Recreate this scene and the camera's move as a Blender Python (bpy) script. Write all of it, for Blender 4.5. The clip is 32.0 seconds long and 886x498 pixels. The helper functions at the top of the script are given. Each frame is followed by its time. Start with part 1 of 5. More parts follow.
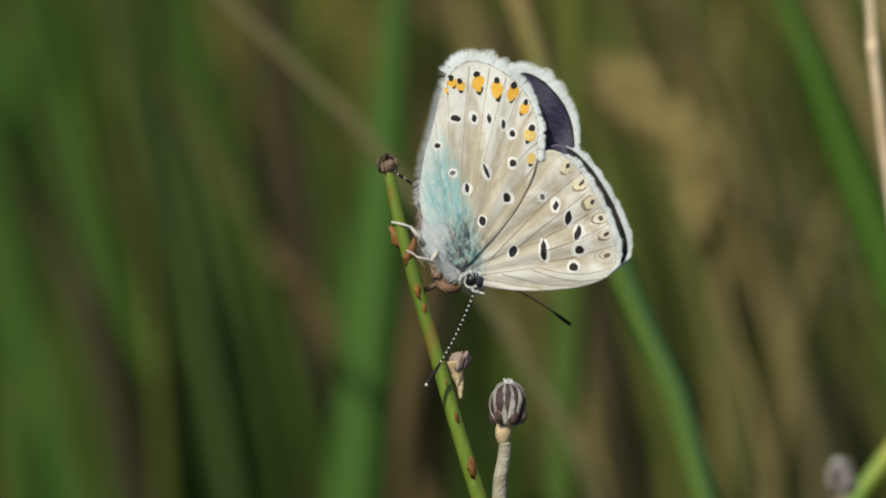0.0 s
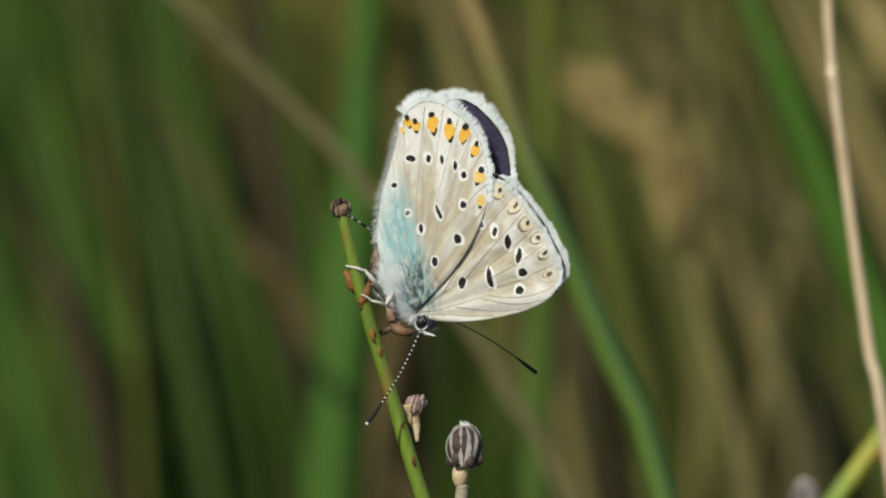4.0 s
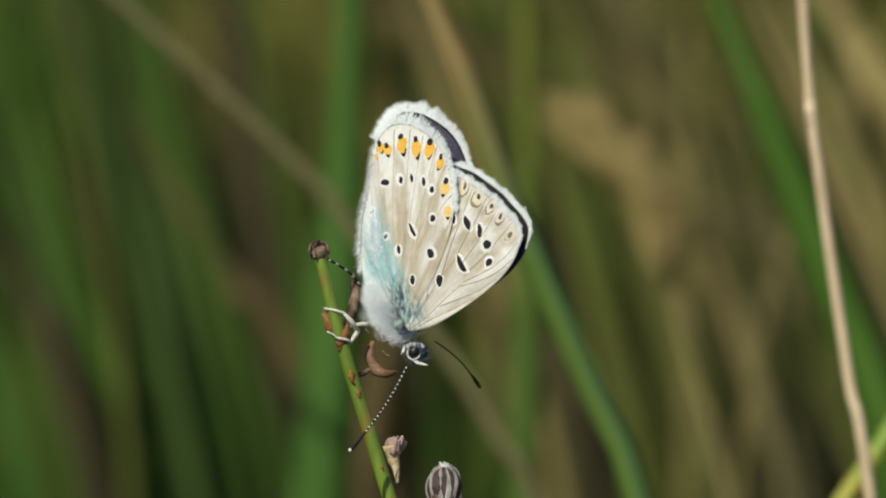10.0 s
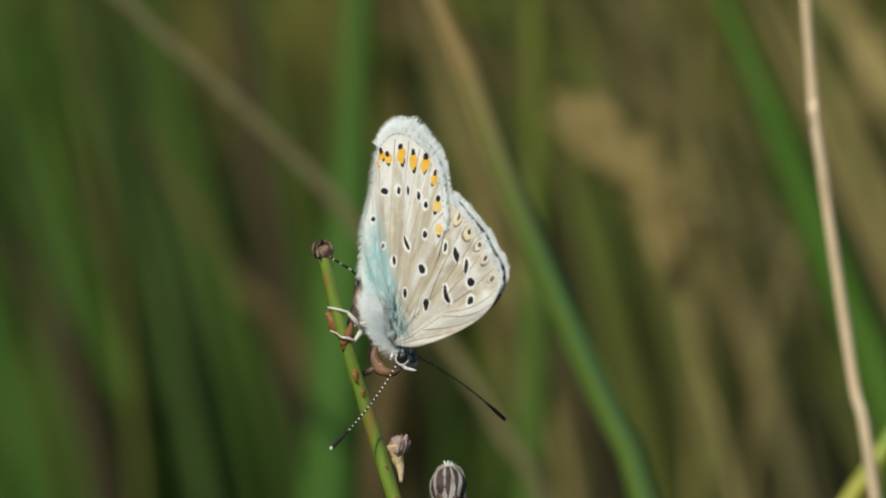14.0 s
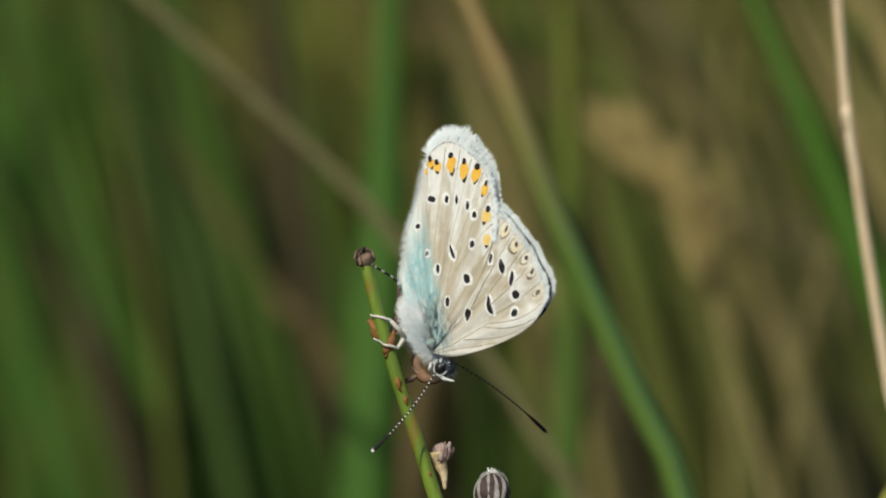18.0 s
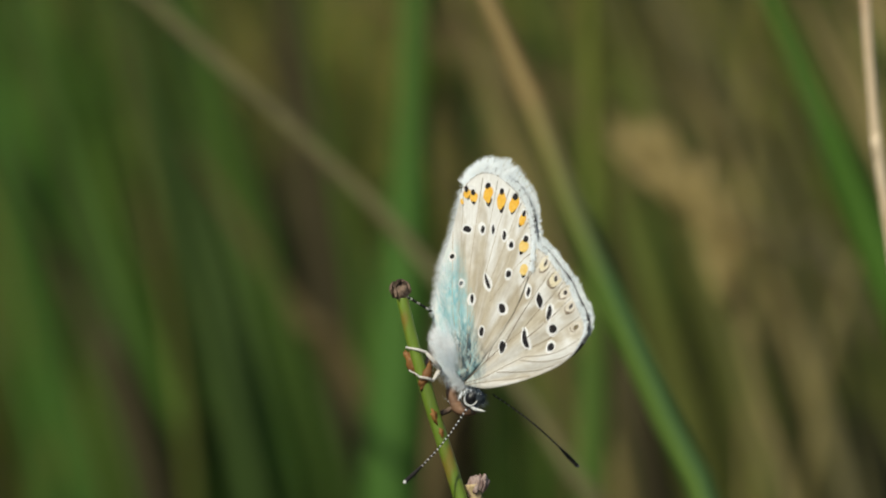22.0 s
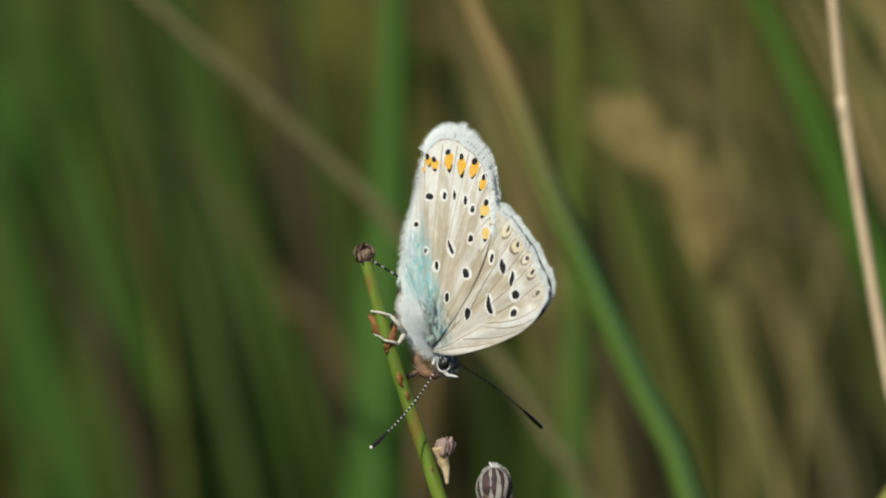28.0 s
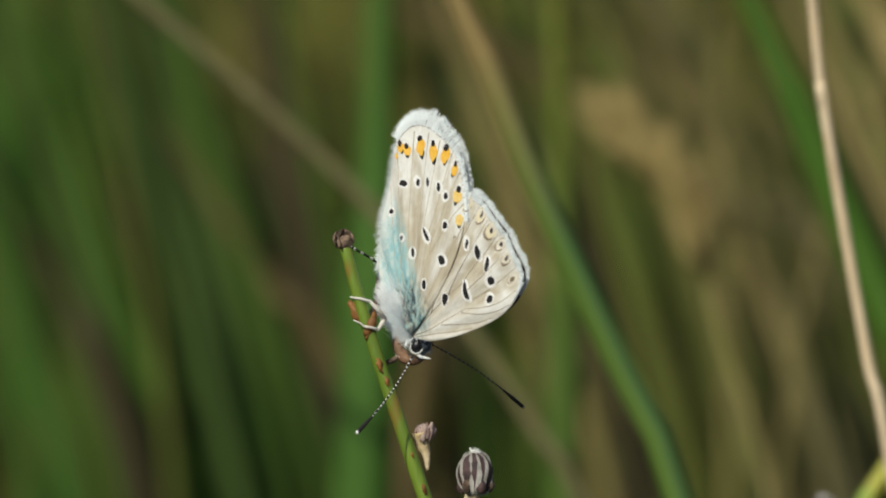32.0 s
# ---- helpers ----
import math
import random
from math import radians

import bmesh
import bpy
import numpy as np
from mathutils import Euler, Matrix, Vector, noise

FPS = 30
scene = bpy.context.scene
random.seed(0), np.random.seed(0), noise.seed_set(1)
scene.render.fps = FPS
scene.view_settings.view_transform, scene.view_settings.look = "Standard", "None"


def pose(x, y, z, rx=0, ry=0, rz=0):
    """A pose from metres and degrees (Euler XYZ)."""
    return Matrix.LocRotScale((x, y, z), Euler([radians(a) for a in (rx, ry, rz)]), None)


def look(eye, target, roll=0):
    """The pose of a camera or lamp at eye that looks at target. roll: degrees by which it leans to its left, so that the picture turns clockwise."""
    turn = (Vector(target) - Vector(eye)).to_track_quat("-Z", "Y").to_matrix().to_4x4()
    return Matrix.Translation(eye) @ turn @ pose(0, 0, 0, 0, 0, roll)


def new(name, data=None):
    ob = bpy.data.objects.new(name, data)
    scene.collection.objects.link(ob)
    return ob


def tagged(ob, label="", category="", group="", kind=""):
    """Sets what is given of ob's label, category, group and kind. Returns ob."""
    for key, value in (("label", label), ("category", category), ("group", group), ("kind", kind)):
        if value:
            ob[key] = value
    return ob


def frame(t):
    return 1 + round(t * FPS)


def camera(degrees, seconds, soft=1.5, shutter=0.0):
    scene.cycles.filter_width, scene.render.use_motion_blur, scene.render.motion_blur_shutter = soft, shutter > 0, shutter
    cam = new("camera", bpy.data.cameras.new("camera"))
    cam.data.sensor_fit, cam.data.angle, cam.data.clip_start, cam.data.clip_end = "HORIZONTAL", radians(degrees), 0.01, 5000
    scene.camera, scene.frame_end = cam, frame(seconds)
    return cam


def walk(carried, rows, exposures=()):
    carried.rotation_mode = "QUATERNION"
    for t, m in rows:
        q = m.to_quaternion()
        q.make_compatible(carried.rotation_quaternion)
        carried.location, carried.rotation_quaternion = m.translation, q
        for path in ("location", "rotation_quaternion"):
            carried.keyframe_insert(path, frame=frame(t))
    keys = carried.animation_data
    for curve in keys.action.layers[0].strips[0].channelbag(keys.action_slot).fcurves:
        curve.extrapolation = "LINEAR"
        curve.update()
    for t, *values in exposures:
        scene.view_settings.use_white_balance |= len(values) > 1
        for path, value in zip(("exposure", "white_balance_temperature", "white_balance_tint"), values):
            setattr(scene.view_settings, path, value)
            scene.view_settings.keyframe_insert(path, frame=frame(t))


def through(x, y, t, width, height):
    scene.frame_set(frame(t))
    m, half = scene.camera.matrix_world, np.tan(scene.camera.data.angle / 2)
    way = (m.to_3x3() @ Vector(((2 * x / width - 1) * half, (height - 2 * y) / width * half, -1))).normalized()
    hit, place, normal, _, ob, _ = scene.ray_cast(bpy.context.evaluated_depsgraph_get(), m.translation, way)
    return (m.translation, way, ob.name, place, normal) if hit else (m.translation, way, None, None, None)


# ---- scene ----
cam = camera(8.96, 32.0, soft=2.0)
cam.data.dof.use_dof = True
cam.data.dof.focus_distance = 0.360
cam.data.dof.aperture_fstop = 40.0

# The close-up board: millimetres to the right, up and behind the perched butterfly,
# turned with the view that looks eight degrees down into the meadow.
MM = 0.001
DOWN = 8.0
BOARD = Matrix.Translation((0, 0, 0.38)) @ pose(0, 0, 0, 90 - DOWN, 0, 0)


def at(a, b, c=0.0):
    return BOARD @ Vector((a * MM, b * MM, -c * MM))


def set_up(a, b, psi=0.0, tx=0.0, ty=0.0, c=0.0):
    return (BOARD @ Matrix.Translation((a * MM, b * MM, -c * MM))
            @ pose(0, 0, 0, 0, 0, psi) @ pose(0, 0, 0, tx, 0, 0) @ pose(0, 0, 0, 0, ty, 0))


PATH = (
    (0, -3.06, -7.39, 0.051, 0.508, 0.93),
    (0.5, -2.45, -5.93, 0.039, 0.400, 0.78),
    (1, -2.77, -4.71, 0.035, 0.307, 0.52),
    (1.5, -3.43, -4.87, 0.010, 0.178, 0.63),
    (2, -2.76, -2.58, -0.014, 0.051, 0.59),
    (2.5, -2.05, -1.09, -0.010, -0.032, 0.40),
    (4.5, 0.34, -0.28, 0.114, -0.189, 0.28),
    (5, 0.44, -0.45, 0.106, -0.166, 0.08),
    (5.5, 2.19, 1.97, 0.105, -0.112, -0.21),
    (6, 0.56, 1.32, 0.072, -0.140, 0.21),
    (6.5, -0.29, 2.62, 0.052, -0.112, 0.40),
    (7, -0.26, 1.34, 0.043, -0.108, 0.37),
    (7.5, 0.79, -0.14, 0.048, -0.050, -0.12),
    (8, 1.46, 0.23, 0.033, -0.018, -0.21),
    (8.5, 1.76, 0.34, 0.020, -0.005, -0.28),
    (9, -0.00, 0.00, -0.000, -0.000, 0.00),
    (9.5, 0.83, 0.41, 0.028, 0.015, -0.20),
    (10, 1.17, 1.04, 0.047, 0.026, -0.19),
    (10.5, 1.53, 1.88, 0.079, 0.055, -0.12),
    (11, 0.76, 1.61, 0.095, 0.049, 0.03),
    (11.5, 1.25, -0.74, 0.113, 0.078, -0.24),
    (12, 2.62, -1.26, 0.143, 0.105, -0.66),
    (12.5, 3.66, -2.22, 0.161, 0.104, -0.55),
    (13, 1.64, -0.74, 0.191, 0.121, -0.57),
    (13.5, 1.02, -0.21, 0.212, 0.137, -0.51),
    (14, 2.01, 0.34, 0.217, 0.127, -0.33),
    (14.5, 1.73, 2.07, 0.248, 0.155, -0.64),
    (16.5, 1.56, -2.87, 0.355, 0.235, -1.24),
    (17, 0.94, -1.50, 0.378, 0.239, -1.16),
    (17.5, 0.74, -1.00, 0.388, 0.218, -0.78),
    (18, 0.54, 0.14, 0.407, 0.234, -0.78),
    (18.5, 0.75, -0.45, 0.423, 0.235, -0.69),
    (19, -2.00, -1.33, 0.443, 0.235, -0.66),
    (19.5, -0.69, -2.06, 0.451, 0.234, -0.72),
    (20, 0.86, -1.31, 0.469, 0.253, -0.98),
    (20.5, 1.05, -0.33, 0.471, 0.239, -0.92),
    (21, 0.10, -0.01, 0.469, 0.211, -0.69),
    (21.5, 0.27, 1.10, 0.451, 0.156, -0.83),
    (22, -1.49, 2.74, 0.443, 0.151, -0.64),
    (22.5, -1.59, 1.62, 0.467, 0.184, -0.87),
    (23, 0.09, 1.48, 0.481, 0.204, -1.14),
    (23.5, 1.74, 1.67, 0.484, 0.192, -1.22),
    (24, 2.74, 1.23, 0.510, 0.194, -1.28),
    (24.5, 3.02, 1.09, 0.519, 0.186, -1.21),
    (26.5, 1.87, 0.13, 0.555, 0.184, -0.95),
    (27, 1.92, 0.72, 0.567, 0.192, -1.10),
    (27.5, 0.62, 0.77, 0.579, 0.194, -1.19),
    (28, 1.70, 0.01, 0.589, 0.204, -1.41),
    (28.5, 1.55, 1.35, 0.591, 0.199, -1.27),
    (29, 1.48, 1.46, 0.582, 0.179, -1.12),
    (29.5, 0.48, 3.06, 0.555, 0.125, -0.83),
    (30, -0.39, 2.76, 0.555, 0.121, -0.77),
    (30.5, 0.22, 1.59, 0.558, 0.157, -0.85),
    (31, 0.73, 1.49, 0.570, 0.194, -1.33),
    (31.5, 1.59, 0.17, 0.572, 0.181, -1.34),
    (32, 2.95, -0.91, 0.583, 0.200, -1.67),
)
walk(cam, [(t, BOARD @ Matrix.Translation((ex * MM, ey * MM, 0.360)) @ pose(0, 0, 0, 0, yaw, 0)
            @ pose(0, 0, 0, pitch, 0, 0) @ pose(0, 0, 0, 0, 0, roll)) for t, ex, ey, yaw, pitch, roll in PATH])

# ---- light ----
scene.view_settings.exposure = 0.0
world = bpy.data.worlds.new("sky")
scene.world = world
world.use_nodes = True
wn = world.node_tree.nodes
sky = wn.new("ShaderNodeTexSky")
sky.sky_type, sky.sun_disc = "NISHITA", False
sky.sun_elevation, sky.sun_rotation = radians(44), radians(210)
world.node_tree.links.new(sky.outputs["Color"], wn["Background"].inputs["Color"])
wn["Background"].inputs["Strength"].default_value = 0.068
sun = new("sun", bpy.data.lights.new("sun", "SUN"))
sun.data.energy, sun.data.angle, sun.data.color = 3.8, radians(0.8), (0.985, 0.94, 0.775)
sun.matrix_world = look((-0.36 * 5, -0.62 * 5, 0.70 * 5 + 0.38), (0, 0, 0.38))


# ---- materials ----
def material(name):
    m = bpy.data.materials.new(name)
    m.use_nodes = True
    return m, m.node_tree.nodes, m.node_tree.links, m.node_tree.nodes["Principled BSDF"]


def mixed(nt, a, b, fac, mode="MIX"):
    n = nt.nodes.new("ShaderNodeMix")
    n.data_type, n.blend_type = "RGBA", mode
    for sock, v in ((n.inputs[6], a), (n.inputs[7], b), (n.inputs[0], fac)):
        if isinstance(v, bpy.types.NodeSocket):
            nt.links.new(v, sock)
        else:
            sock.default_value = (*v, 1) if isinstance(v, tuple) else v
    return n.outputs[2]


def grain(nt, scale, stretch=(1, 1, 1), detail=4.0, lo=0.35, hi=0.65):
    co = nt.nodes.new("ShaderNodeTexCoord")
    mp = nt.nodes.new("ShaderNodeMapping")
    mp.inputs["Scale"].default_value = stretch
    no = nt.nodes.new("ShaderNodeTexNoise")
    no.inputs["Scale"].default_value, no.inputs["Detail"].default_value = scale, detail
    ra = nt.nodes.new("ShaderNodeMapRange")
    ra.inputs["From Min"].default_value, ra.inputs["From Max"].default_value = lo, hi
    nt.links.new(co.outputs["Object"], mp.inputs["Vector"])
    nt.links.new(mp.outputs["Vector"], no.inputs["Vector"])
    nt.links.new(no.outputs["Fac"], ra.inputs["Value"])
    return ra.outputs["Result"]


def bumped(nt, bsdf, height, strength, distance):
    b = nt.nodes.new("ShaderNodeBump")
    b.inputs["Strength"].default_value, b.inputs["Distance"].default_value = strength, distance
    nt.links.new(height, b.inputs["Height"])
    nt.links.new(b.outputs["Normal"], bsdf.inputs["Normal"])


def thin(nt, bsdf, colour, amount):
    """Lets part of the light through a thin leaf or wing."""
    tr = nt.nodes.new("ShaderNodeBsdfTranslucent")
    mx = nt.nodes.new("ShaderNodeMixShader")
    mx.inputs[0].default_value = amount
    nt.links.new(colour, tr.inputs["Color"])
    nt.links.new(bsdf.outputs[0], mx.inputs[1])
    nt.links.new(tr.outputs[0], mx.inputs[2])
    nt.links.new(mx.outputs[0], nt.nodes["Material Output"].inputs["Surface"])


def plain(name, a, b, scale, rough=0.6, bump=0.0, fine=None, spec=0.4, through=0.0):
    m, n, l, p = material(name)
    nt = m.node_tree
    f = grain(nt, scale)
    g = grain(nt, fine or scale * 5, detail=2.0)
    col = mixed(nt, mixed(nt, a, b, f), tuple(x * 0.6 for x in a), mixed(nt, (0.0, 0.0, 0.0), (0.35, 0.35, 0.35), g))
    l.new(col, p.inputs["Base Color"])
    p.inputs["Roughness"].default_value = rough
    p.inputs["Specular IOR Level"].default_value = spec
    if bump:
        bumped(nt, p, g, bump, 0.0001)
    if through:
        thin(nt, p, col, through)
    return m


def leafy(name, low, high, tip, tip_from=0.8, rough=0.45, through=0.3, band=0.12, other=None):
    """Blade of grass: fine stripes along it, a change of colour towards the tip, blotches."""
    m, n, l, p = material(name)
    nt = m.node_tree
    along = n.new("ShaderNodeVertexColor")
    along.layer_name = "along"
    sep = n.new("ShaderNodeSeparateColor")
    l.new(along.outputs["Color"], sep.inputs["Color"])
    ra = n.new("ShaderNodeMapRange")
    ra.inputs["From Min"].default_value, ra.inputs["From Max"].default_value = tip_from - band, tip_from + band
    l.new(sep.outputs["Red"], ra.inputs["Value"])
    info = n.new("ShaderNodeObjectInfo")
    wave = n.new("ShaderNodeMath")
    wave.operation = "SINE"
    mul = n.new("ShaderNodeMath")
    mul.operation = "MULTIPLY"
    mul.inputs[1].default_value = 60.0
    l.new(sep.outputs["Green"], mul.inputs[0])
    l.new(mul.outputs[0], wave.inputs[0])
    blot = grain(nt, 60.0, (1, 1, 0.4))
    green = mixed(nt, low, high, blot)
    if other:
        # the far half of the blade has its own green
        half = n.new("ShaderNodeMapRange")
        half.inputs["From Min"].default_value, half.inputs["From Max"].default_value = 0.4, 0.6
        l.new(sep.outputs["Green"], half.inputs["Value"])
        green = mixed(nt, green, other, half.outputs["Result"])
    base = mixed(nt, green, tip, ra.outputs["Result"])
    rnd = mixed(nt, base, tuple(x * 0.7 for x in low), mixed(nt, (0.0, 0.0, 0.0), (0.5, 0.5, 0.5), info.outputs["Random"]))
    line = mixed(nt, rnd, tuple(min(1, x * 1.3) for x in high), mixed(nt, (0.0, 0.0, 0.0), (0.25, 0.25, 0.25), wave.outputs[0]))
    l.new(line, p.inputs["Base Color"])
    p.inputs["Roughness"].default_value = rough
    p.inputs["Specular IOR Level"].default_value = 0.25
    bumped(nt, p, wave.outputs[0], 0.15, 0.0001)
    thin(nt, p, line, through)
    return m


def varied(name, ramp, rough=0.55, through=0.25):
    """Many blades in one mesh, each of its own colour."""
    m, n, l, p = material(name)
    nt = m.node_tree
    geo = n.new("ShaderNodeNewGeometry")
    cr = n.new("ShaderNodeValToRGB")
    while len(cr.color_ramp.elements) < len(ramp):
        cr.color_ramp.elements.new(0.5)
    for e, (pos, c) in zip(cr.color_ramp.elements, ramp):
        e.position, e.color = pos, (*c, 1)
    cr.color_ramp.interpolation = "CONSTANT"
    l.new(geo.outputs["Random Per Island"], cr.inputs["Fac"])
    col = mixed(nt, cr.outputs["Color"], (0.05, 0.04, 0.015), mixed(nt, (0.0, 0.0, 0.0), (0.5, 0.5, 0.5), grain(nt, 25.0)))
    l.new(col, p.inputs["Base Color"])
    p.inputs["Roughness"].default_value = rough
    thin(nt, p, col, through)
    return m


def wing_under(name):
    """Scales of the underside: fibres that run from the root, blue dust, pale scaling, dark specks."""
    m, n, l, p = material(name)
    nt = m.node_tree

    def layer(called):
        vc = n.new("ShaderNodeVertexColor")
        vc.layer_name = called
        sep = n.new("ShaderNodeSeparateColor")
        l.new(vc.outputs["Color"], sep.inputs["Color"])
        return sep.outputs

    def maths(op, a, b, clamp=False):
        k = n.new("ShaderNodeMath")
        k.operation, k.use_clamp = op, clamp
        for i, v in enumerate((a, b)):
            if isinstance(v, float):
                k.inputs[i].default_value = v
            else:
                l.new(v, k.inputs[i])
        return k.outputs[0]

    scales, fan = layer("scales"), layer("fan")

    def fibres(across, along, lo, hi):
        xyz = n.new("ShaderNodeCombineXYZ")
        l.new(maths("MULTIPLY", fan["Red"], across), xyz.inputs[0])
        l.new(maths("MULTIPLY", fan["Green"], along), xyz.inputs[1])
        no = n.new("ShaderNodeTexNoise")
        no.inputs["Scale"].default_value, no.inputs["Detail"].default_value = 1.0, 4.0
        ra = n.new("ShaderNodeMapRange")
        ra.inputs["From Min"].default_value, ra.inputs["From Max"].default_value = lo, hi
        l.new(xyz.outputs[0], no.inputs["Vector"])
        l.new(no.outputs["Fac"], ra.inputs["Value"])
        return ra.outputs["Result"]

    dust = grain(nt, 5200.0, detail=3.0, lo=0.25, hi=0.75)
    speck = grain(nt, 3000.0, (1, 0.55, 1), detail=3.0, lo=0.42, hi=0.60)
    soft = grain(nt, 700.0, detail=5.0, lo=0.3, hi=0.7)
    broad = fibres(16.0, 0.35, 0.36, 0.66)
    fine = fibres(70.0, 1.1, 0.35, 0.68)
    beige = mixed(nt, mixed(nt, (0.42, 0.355, 0.25), (0.61, 0.545, 0.42), soft), (0.72, 0.68, 0.57), maths("MULTIPLY", broad, 0.55))
    pale = mixed(nt, beige, (0.90, 0.905, 0.88), scales["Green"])
    ridged = mixed(nt, pale, (0.30, 0.24, 0.17), maths("MULTIPLY", fine, 0.2))
    blue = mixed(nt, (0.19, 0.50, 0.56), (0.52, 0.76, 0.79), maths("MULTIPLY", maths("ADD", fine, soft), 0.5))
    amount = maths("MULTIPLY", scales["Red"], maths("ADD", maths("MULTIPLY", speck, 0.45), 0.8), True)
    col = mixed(nt, ridged, blue, amount)
    dark = mixed(nt, col, (0.035, 0.075, 0.10), maths("MULTIPLY", scales["Blue"], maths("ADD", maths("MULTIPLY", speck, 1.5), 0.1), True))
    col2 = mixed(nt, dark, (0.36, 0.30, 0.21), maths("MULTIPLY", dust, 0.15))
    l.new(col2, p.inputs["Base Color"])
    p.inputs["Roughness"].default_value = 0.6
    p.inputs["Specular IOR Level"].default_value = 0.25
    p.inputs["Sheen Weight"].default_value = 0.15
    bumped(nt, p, maths("ADD", dust, maths("MULTIPLY", fine, 1.6)), 0.3, 0.00003)
    thin(nt, p, col2, 0.12)
    return m


def wing_upper(name):
    m, n, l, p = material(name)
    nt = m.node_tree
    dust = grain(nt, 4000.0, detail=2.0)
    col = mixed(nt, (0.014, 0.012, 0.032), (0.034, 0.028, 0.078), dust)
    l.new(col, p.inputs["Base Color"])
    p.inputs["Roughness"].default_value = 0.5
    p.inputs["Sheen Weight"].default_value = 0.12
    p.inputs["Sheen Tint"].default_value = (0.4, 0.35, 0.9, 1)
    bumped(nt, p, dust, 0.3, 0.00003)
    return m


M_UNDER = wing_under("wing_underside_scales")
M_UPPER = wing_upper("wing_upperside_scales")
M_WHITE = plain("white_scales", (0.80, 0.80, 0.78), (0.88, 0.88, 0.87), 3000.0, 0.7, spec=0.2)
M_FRINGE = plain("fringe_hair", (0.90, 0.95, 0.97), (0.84, 0.91, 0.95), 2500.0, 0.6, fine=400.0, spec=0.3, through=0.06)
M_FUR = plain("pale_blue_hair", (0.95, 0.97, 0.99), (0.84, 0.92, 0.97), 900.0, 0.5, spec=0.4, through=0.15)
M_DUST = plain("turquoise_hair", (0.45, 0.72, 0.78), (0.16, 0.45, 0.54), 1800.0, 0.5, spec=0.4, through=0.2)
M_BLACK = plain("black_scales", (0.012, 0.011, 0.013), (0.03, 0.026, 0.026), 3000.0, 0.65, spec=0.2)
M_DARKLINE = plain("dark_brown_scales", (0.03, 0.025, 0.025), (0.09, 0.075, 0.07), 2200.0, 0.65, spec=0.2)
M_GREY = plain("grey_scales", (0.12, 0.12, 0.13), (0.2, 0.2, 0.21), 3000.0, 0.65, spec=0.2)
M_ORANGE = plain("orange_scales", (0.82, 0.44, 0.045), (0.88, 0.55, 0.11), 2200.0, 0.65, spec=0.2)
M_YELLOW = plain("yellow_scales", (0.84, 0.57, 0.16), (0.86, 0.66, 0.28), 2200.0, 0.65, spec=0.2)
M_CREAM2 = plain("pale_cream_scales", (0.76, 0.67, 0.46), (0.82, 0.77, 0.62), 2200.0, 0.65, spec=0.2)
M_BEIGE = plain("whitish_scales", (0.66, 0.60, 0.50), (0.78, 0.74, 0.66), 2200.0, 0.65, spec=0.2)
M_SCALLOP = plain("olive_brown_scales", (0.13, 0.10, 0.06), (0.22, 0.18, 0.11), 2200.0, 0.65, spec=0.2)
M_VEIN = plain("vein_brown", (0.20, 0.155, 0.11), (0.33, 0.27, 0.2), 1500.0, 0.6)
M_BODY = plain("pale_grey_blue_body", (0.45, 0.55, 0.62), (0.6, 0.68, 0.74), 1600.0, 0.7)
M_HEAD = plain("dark_blue_grey_head", (0.018, 0.022, 0.03), (0.10, 0.13, 0.16), 2600.0, 0.6)
M_EYE = plain("black_eye", (0.006, 0.006, 0.008), (0.012, 0.012, 0.014), 4000.0, 0.35, spec=0.4)
M_LEG = plain("white_leg", (0.74, 0.72, 0.68), (0.55, 0.50, 0.44), 2500.0, 0.6)
M_VEIN_P = plain("pale_vein", (0.44, 0.36, 0.26), (0.52, 0.44, 0.33), 1500.0, 0.6)
M_VEIN_D = plain("dun_vein", (0.27, 0.215, 0.155), (0.38, 0.31, 0.23), 1500.0, 0.6)
M_PETAL = plain("dry_petal", (0.25, 0.14, 0.08), (0.11, 0.06, 0.035), 800.0, 0.6, 0.4)


def stem_mat(name, a, b, rust):
    m, n, l, p = material(name)
    nt = m.node_tree
    col = mixed(nt, mixed(nt, a, b, grain(nt, 350.0, (1, 1, 0.3))), tuple(x * 0.55 for x in a), mixed(nt, (0.0, 0.0, 0.0), (0.4, 0.4, 0.4), grain(nt, 3000.0, (1, 1, 0.08))))
    spots = mixed(nt, col, rust, grain(nt, 330.0, (1, 1, 0.45), 3.0, 0.56, 0.66))
    l.new(spots, p.inputs["Base Color"])
    p.inputs["Roughness"].default_value = 0.42
    bumped(nt, p, grain(nt, 3000.0, (1, 1, 0.08)), 0.2, 0.00005)
    return m


M_STEM = stem_mat("green_stem_skin", (0.125, 0.20, 0.02), (0.185, 0.28, 0.03), (0.24, 0.12, 0.024))
M_YSTEM = stem_mat("yellow_green_stem_skin", (0.18, 0.33, 0.04), (0.29, 0.38, 0.05), (0.38, 0.37, 0.05))
M_STRAW = stem_mat("straw", (0.60, 0.46, 0.29), (0.70, 0.57, 0.39), (0.46, 0.33, 0.2))
M_WITHER = plain("withered_brown", (0.05, 0.032, 0.022), (0.30, 0.21, 0.15), 1300.0, 0.8, 0.5)
M_RUST = plain("rusty_scale", (0.27, 0.12, 0.025), (0.13, 0.055, 0.02), 700.0, 0.6, 0.3)
M_BRACT_W = plain("silvery_bract", (0.48, 0.45, 0.41), (0.80, 0.78, 0.74), 1500.0, 0.6, 0.4)
M_BRACT_D = plain("dark_bract", (0.035, 0.022, 0.024), (0.11, 0.062, 0.06), 1500.0, 0.65, 0.4)
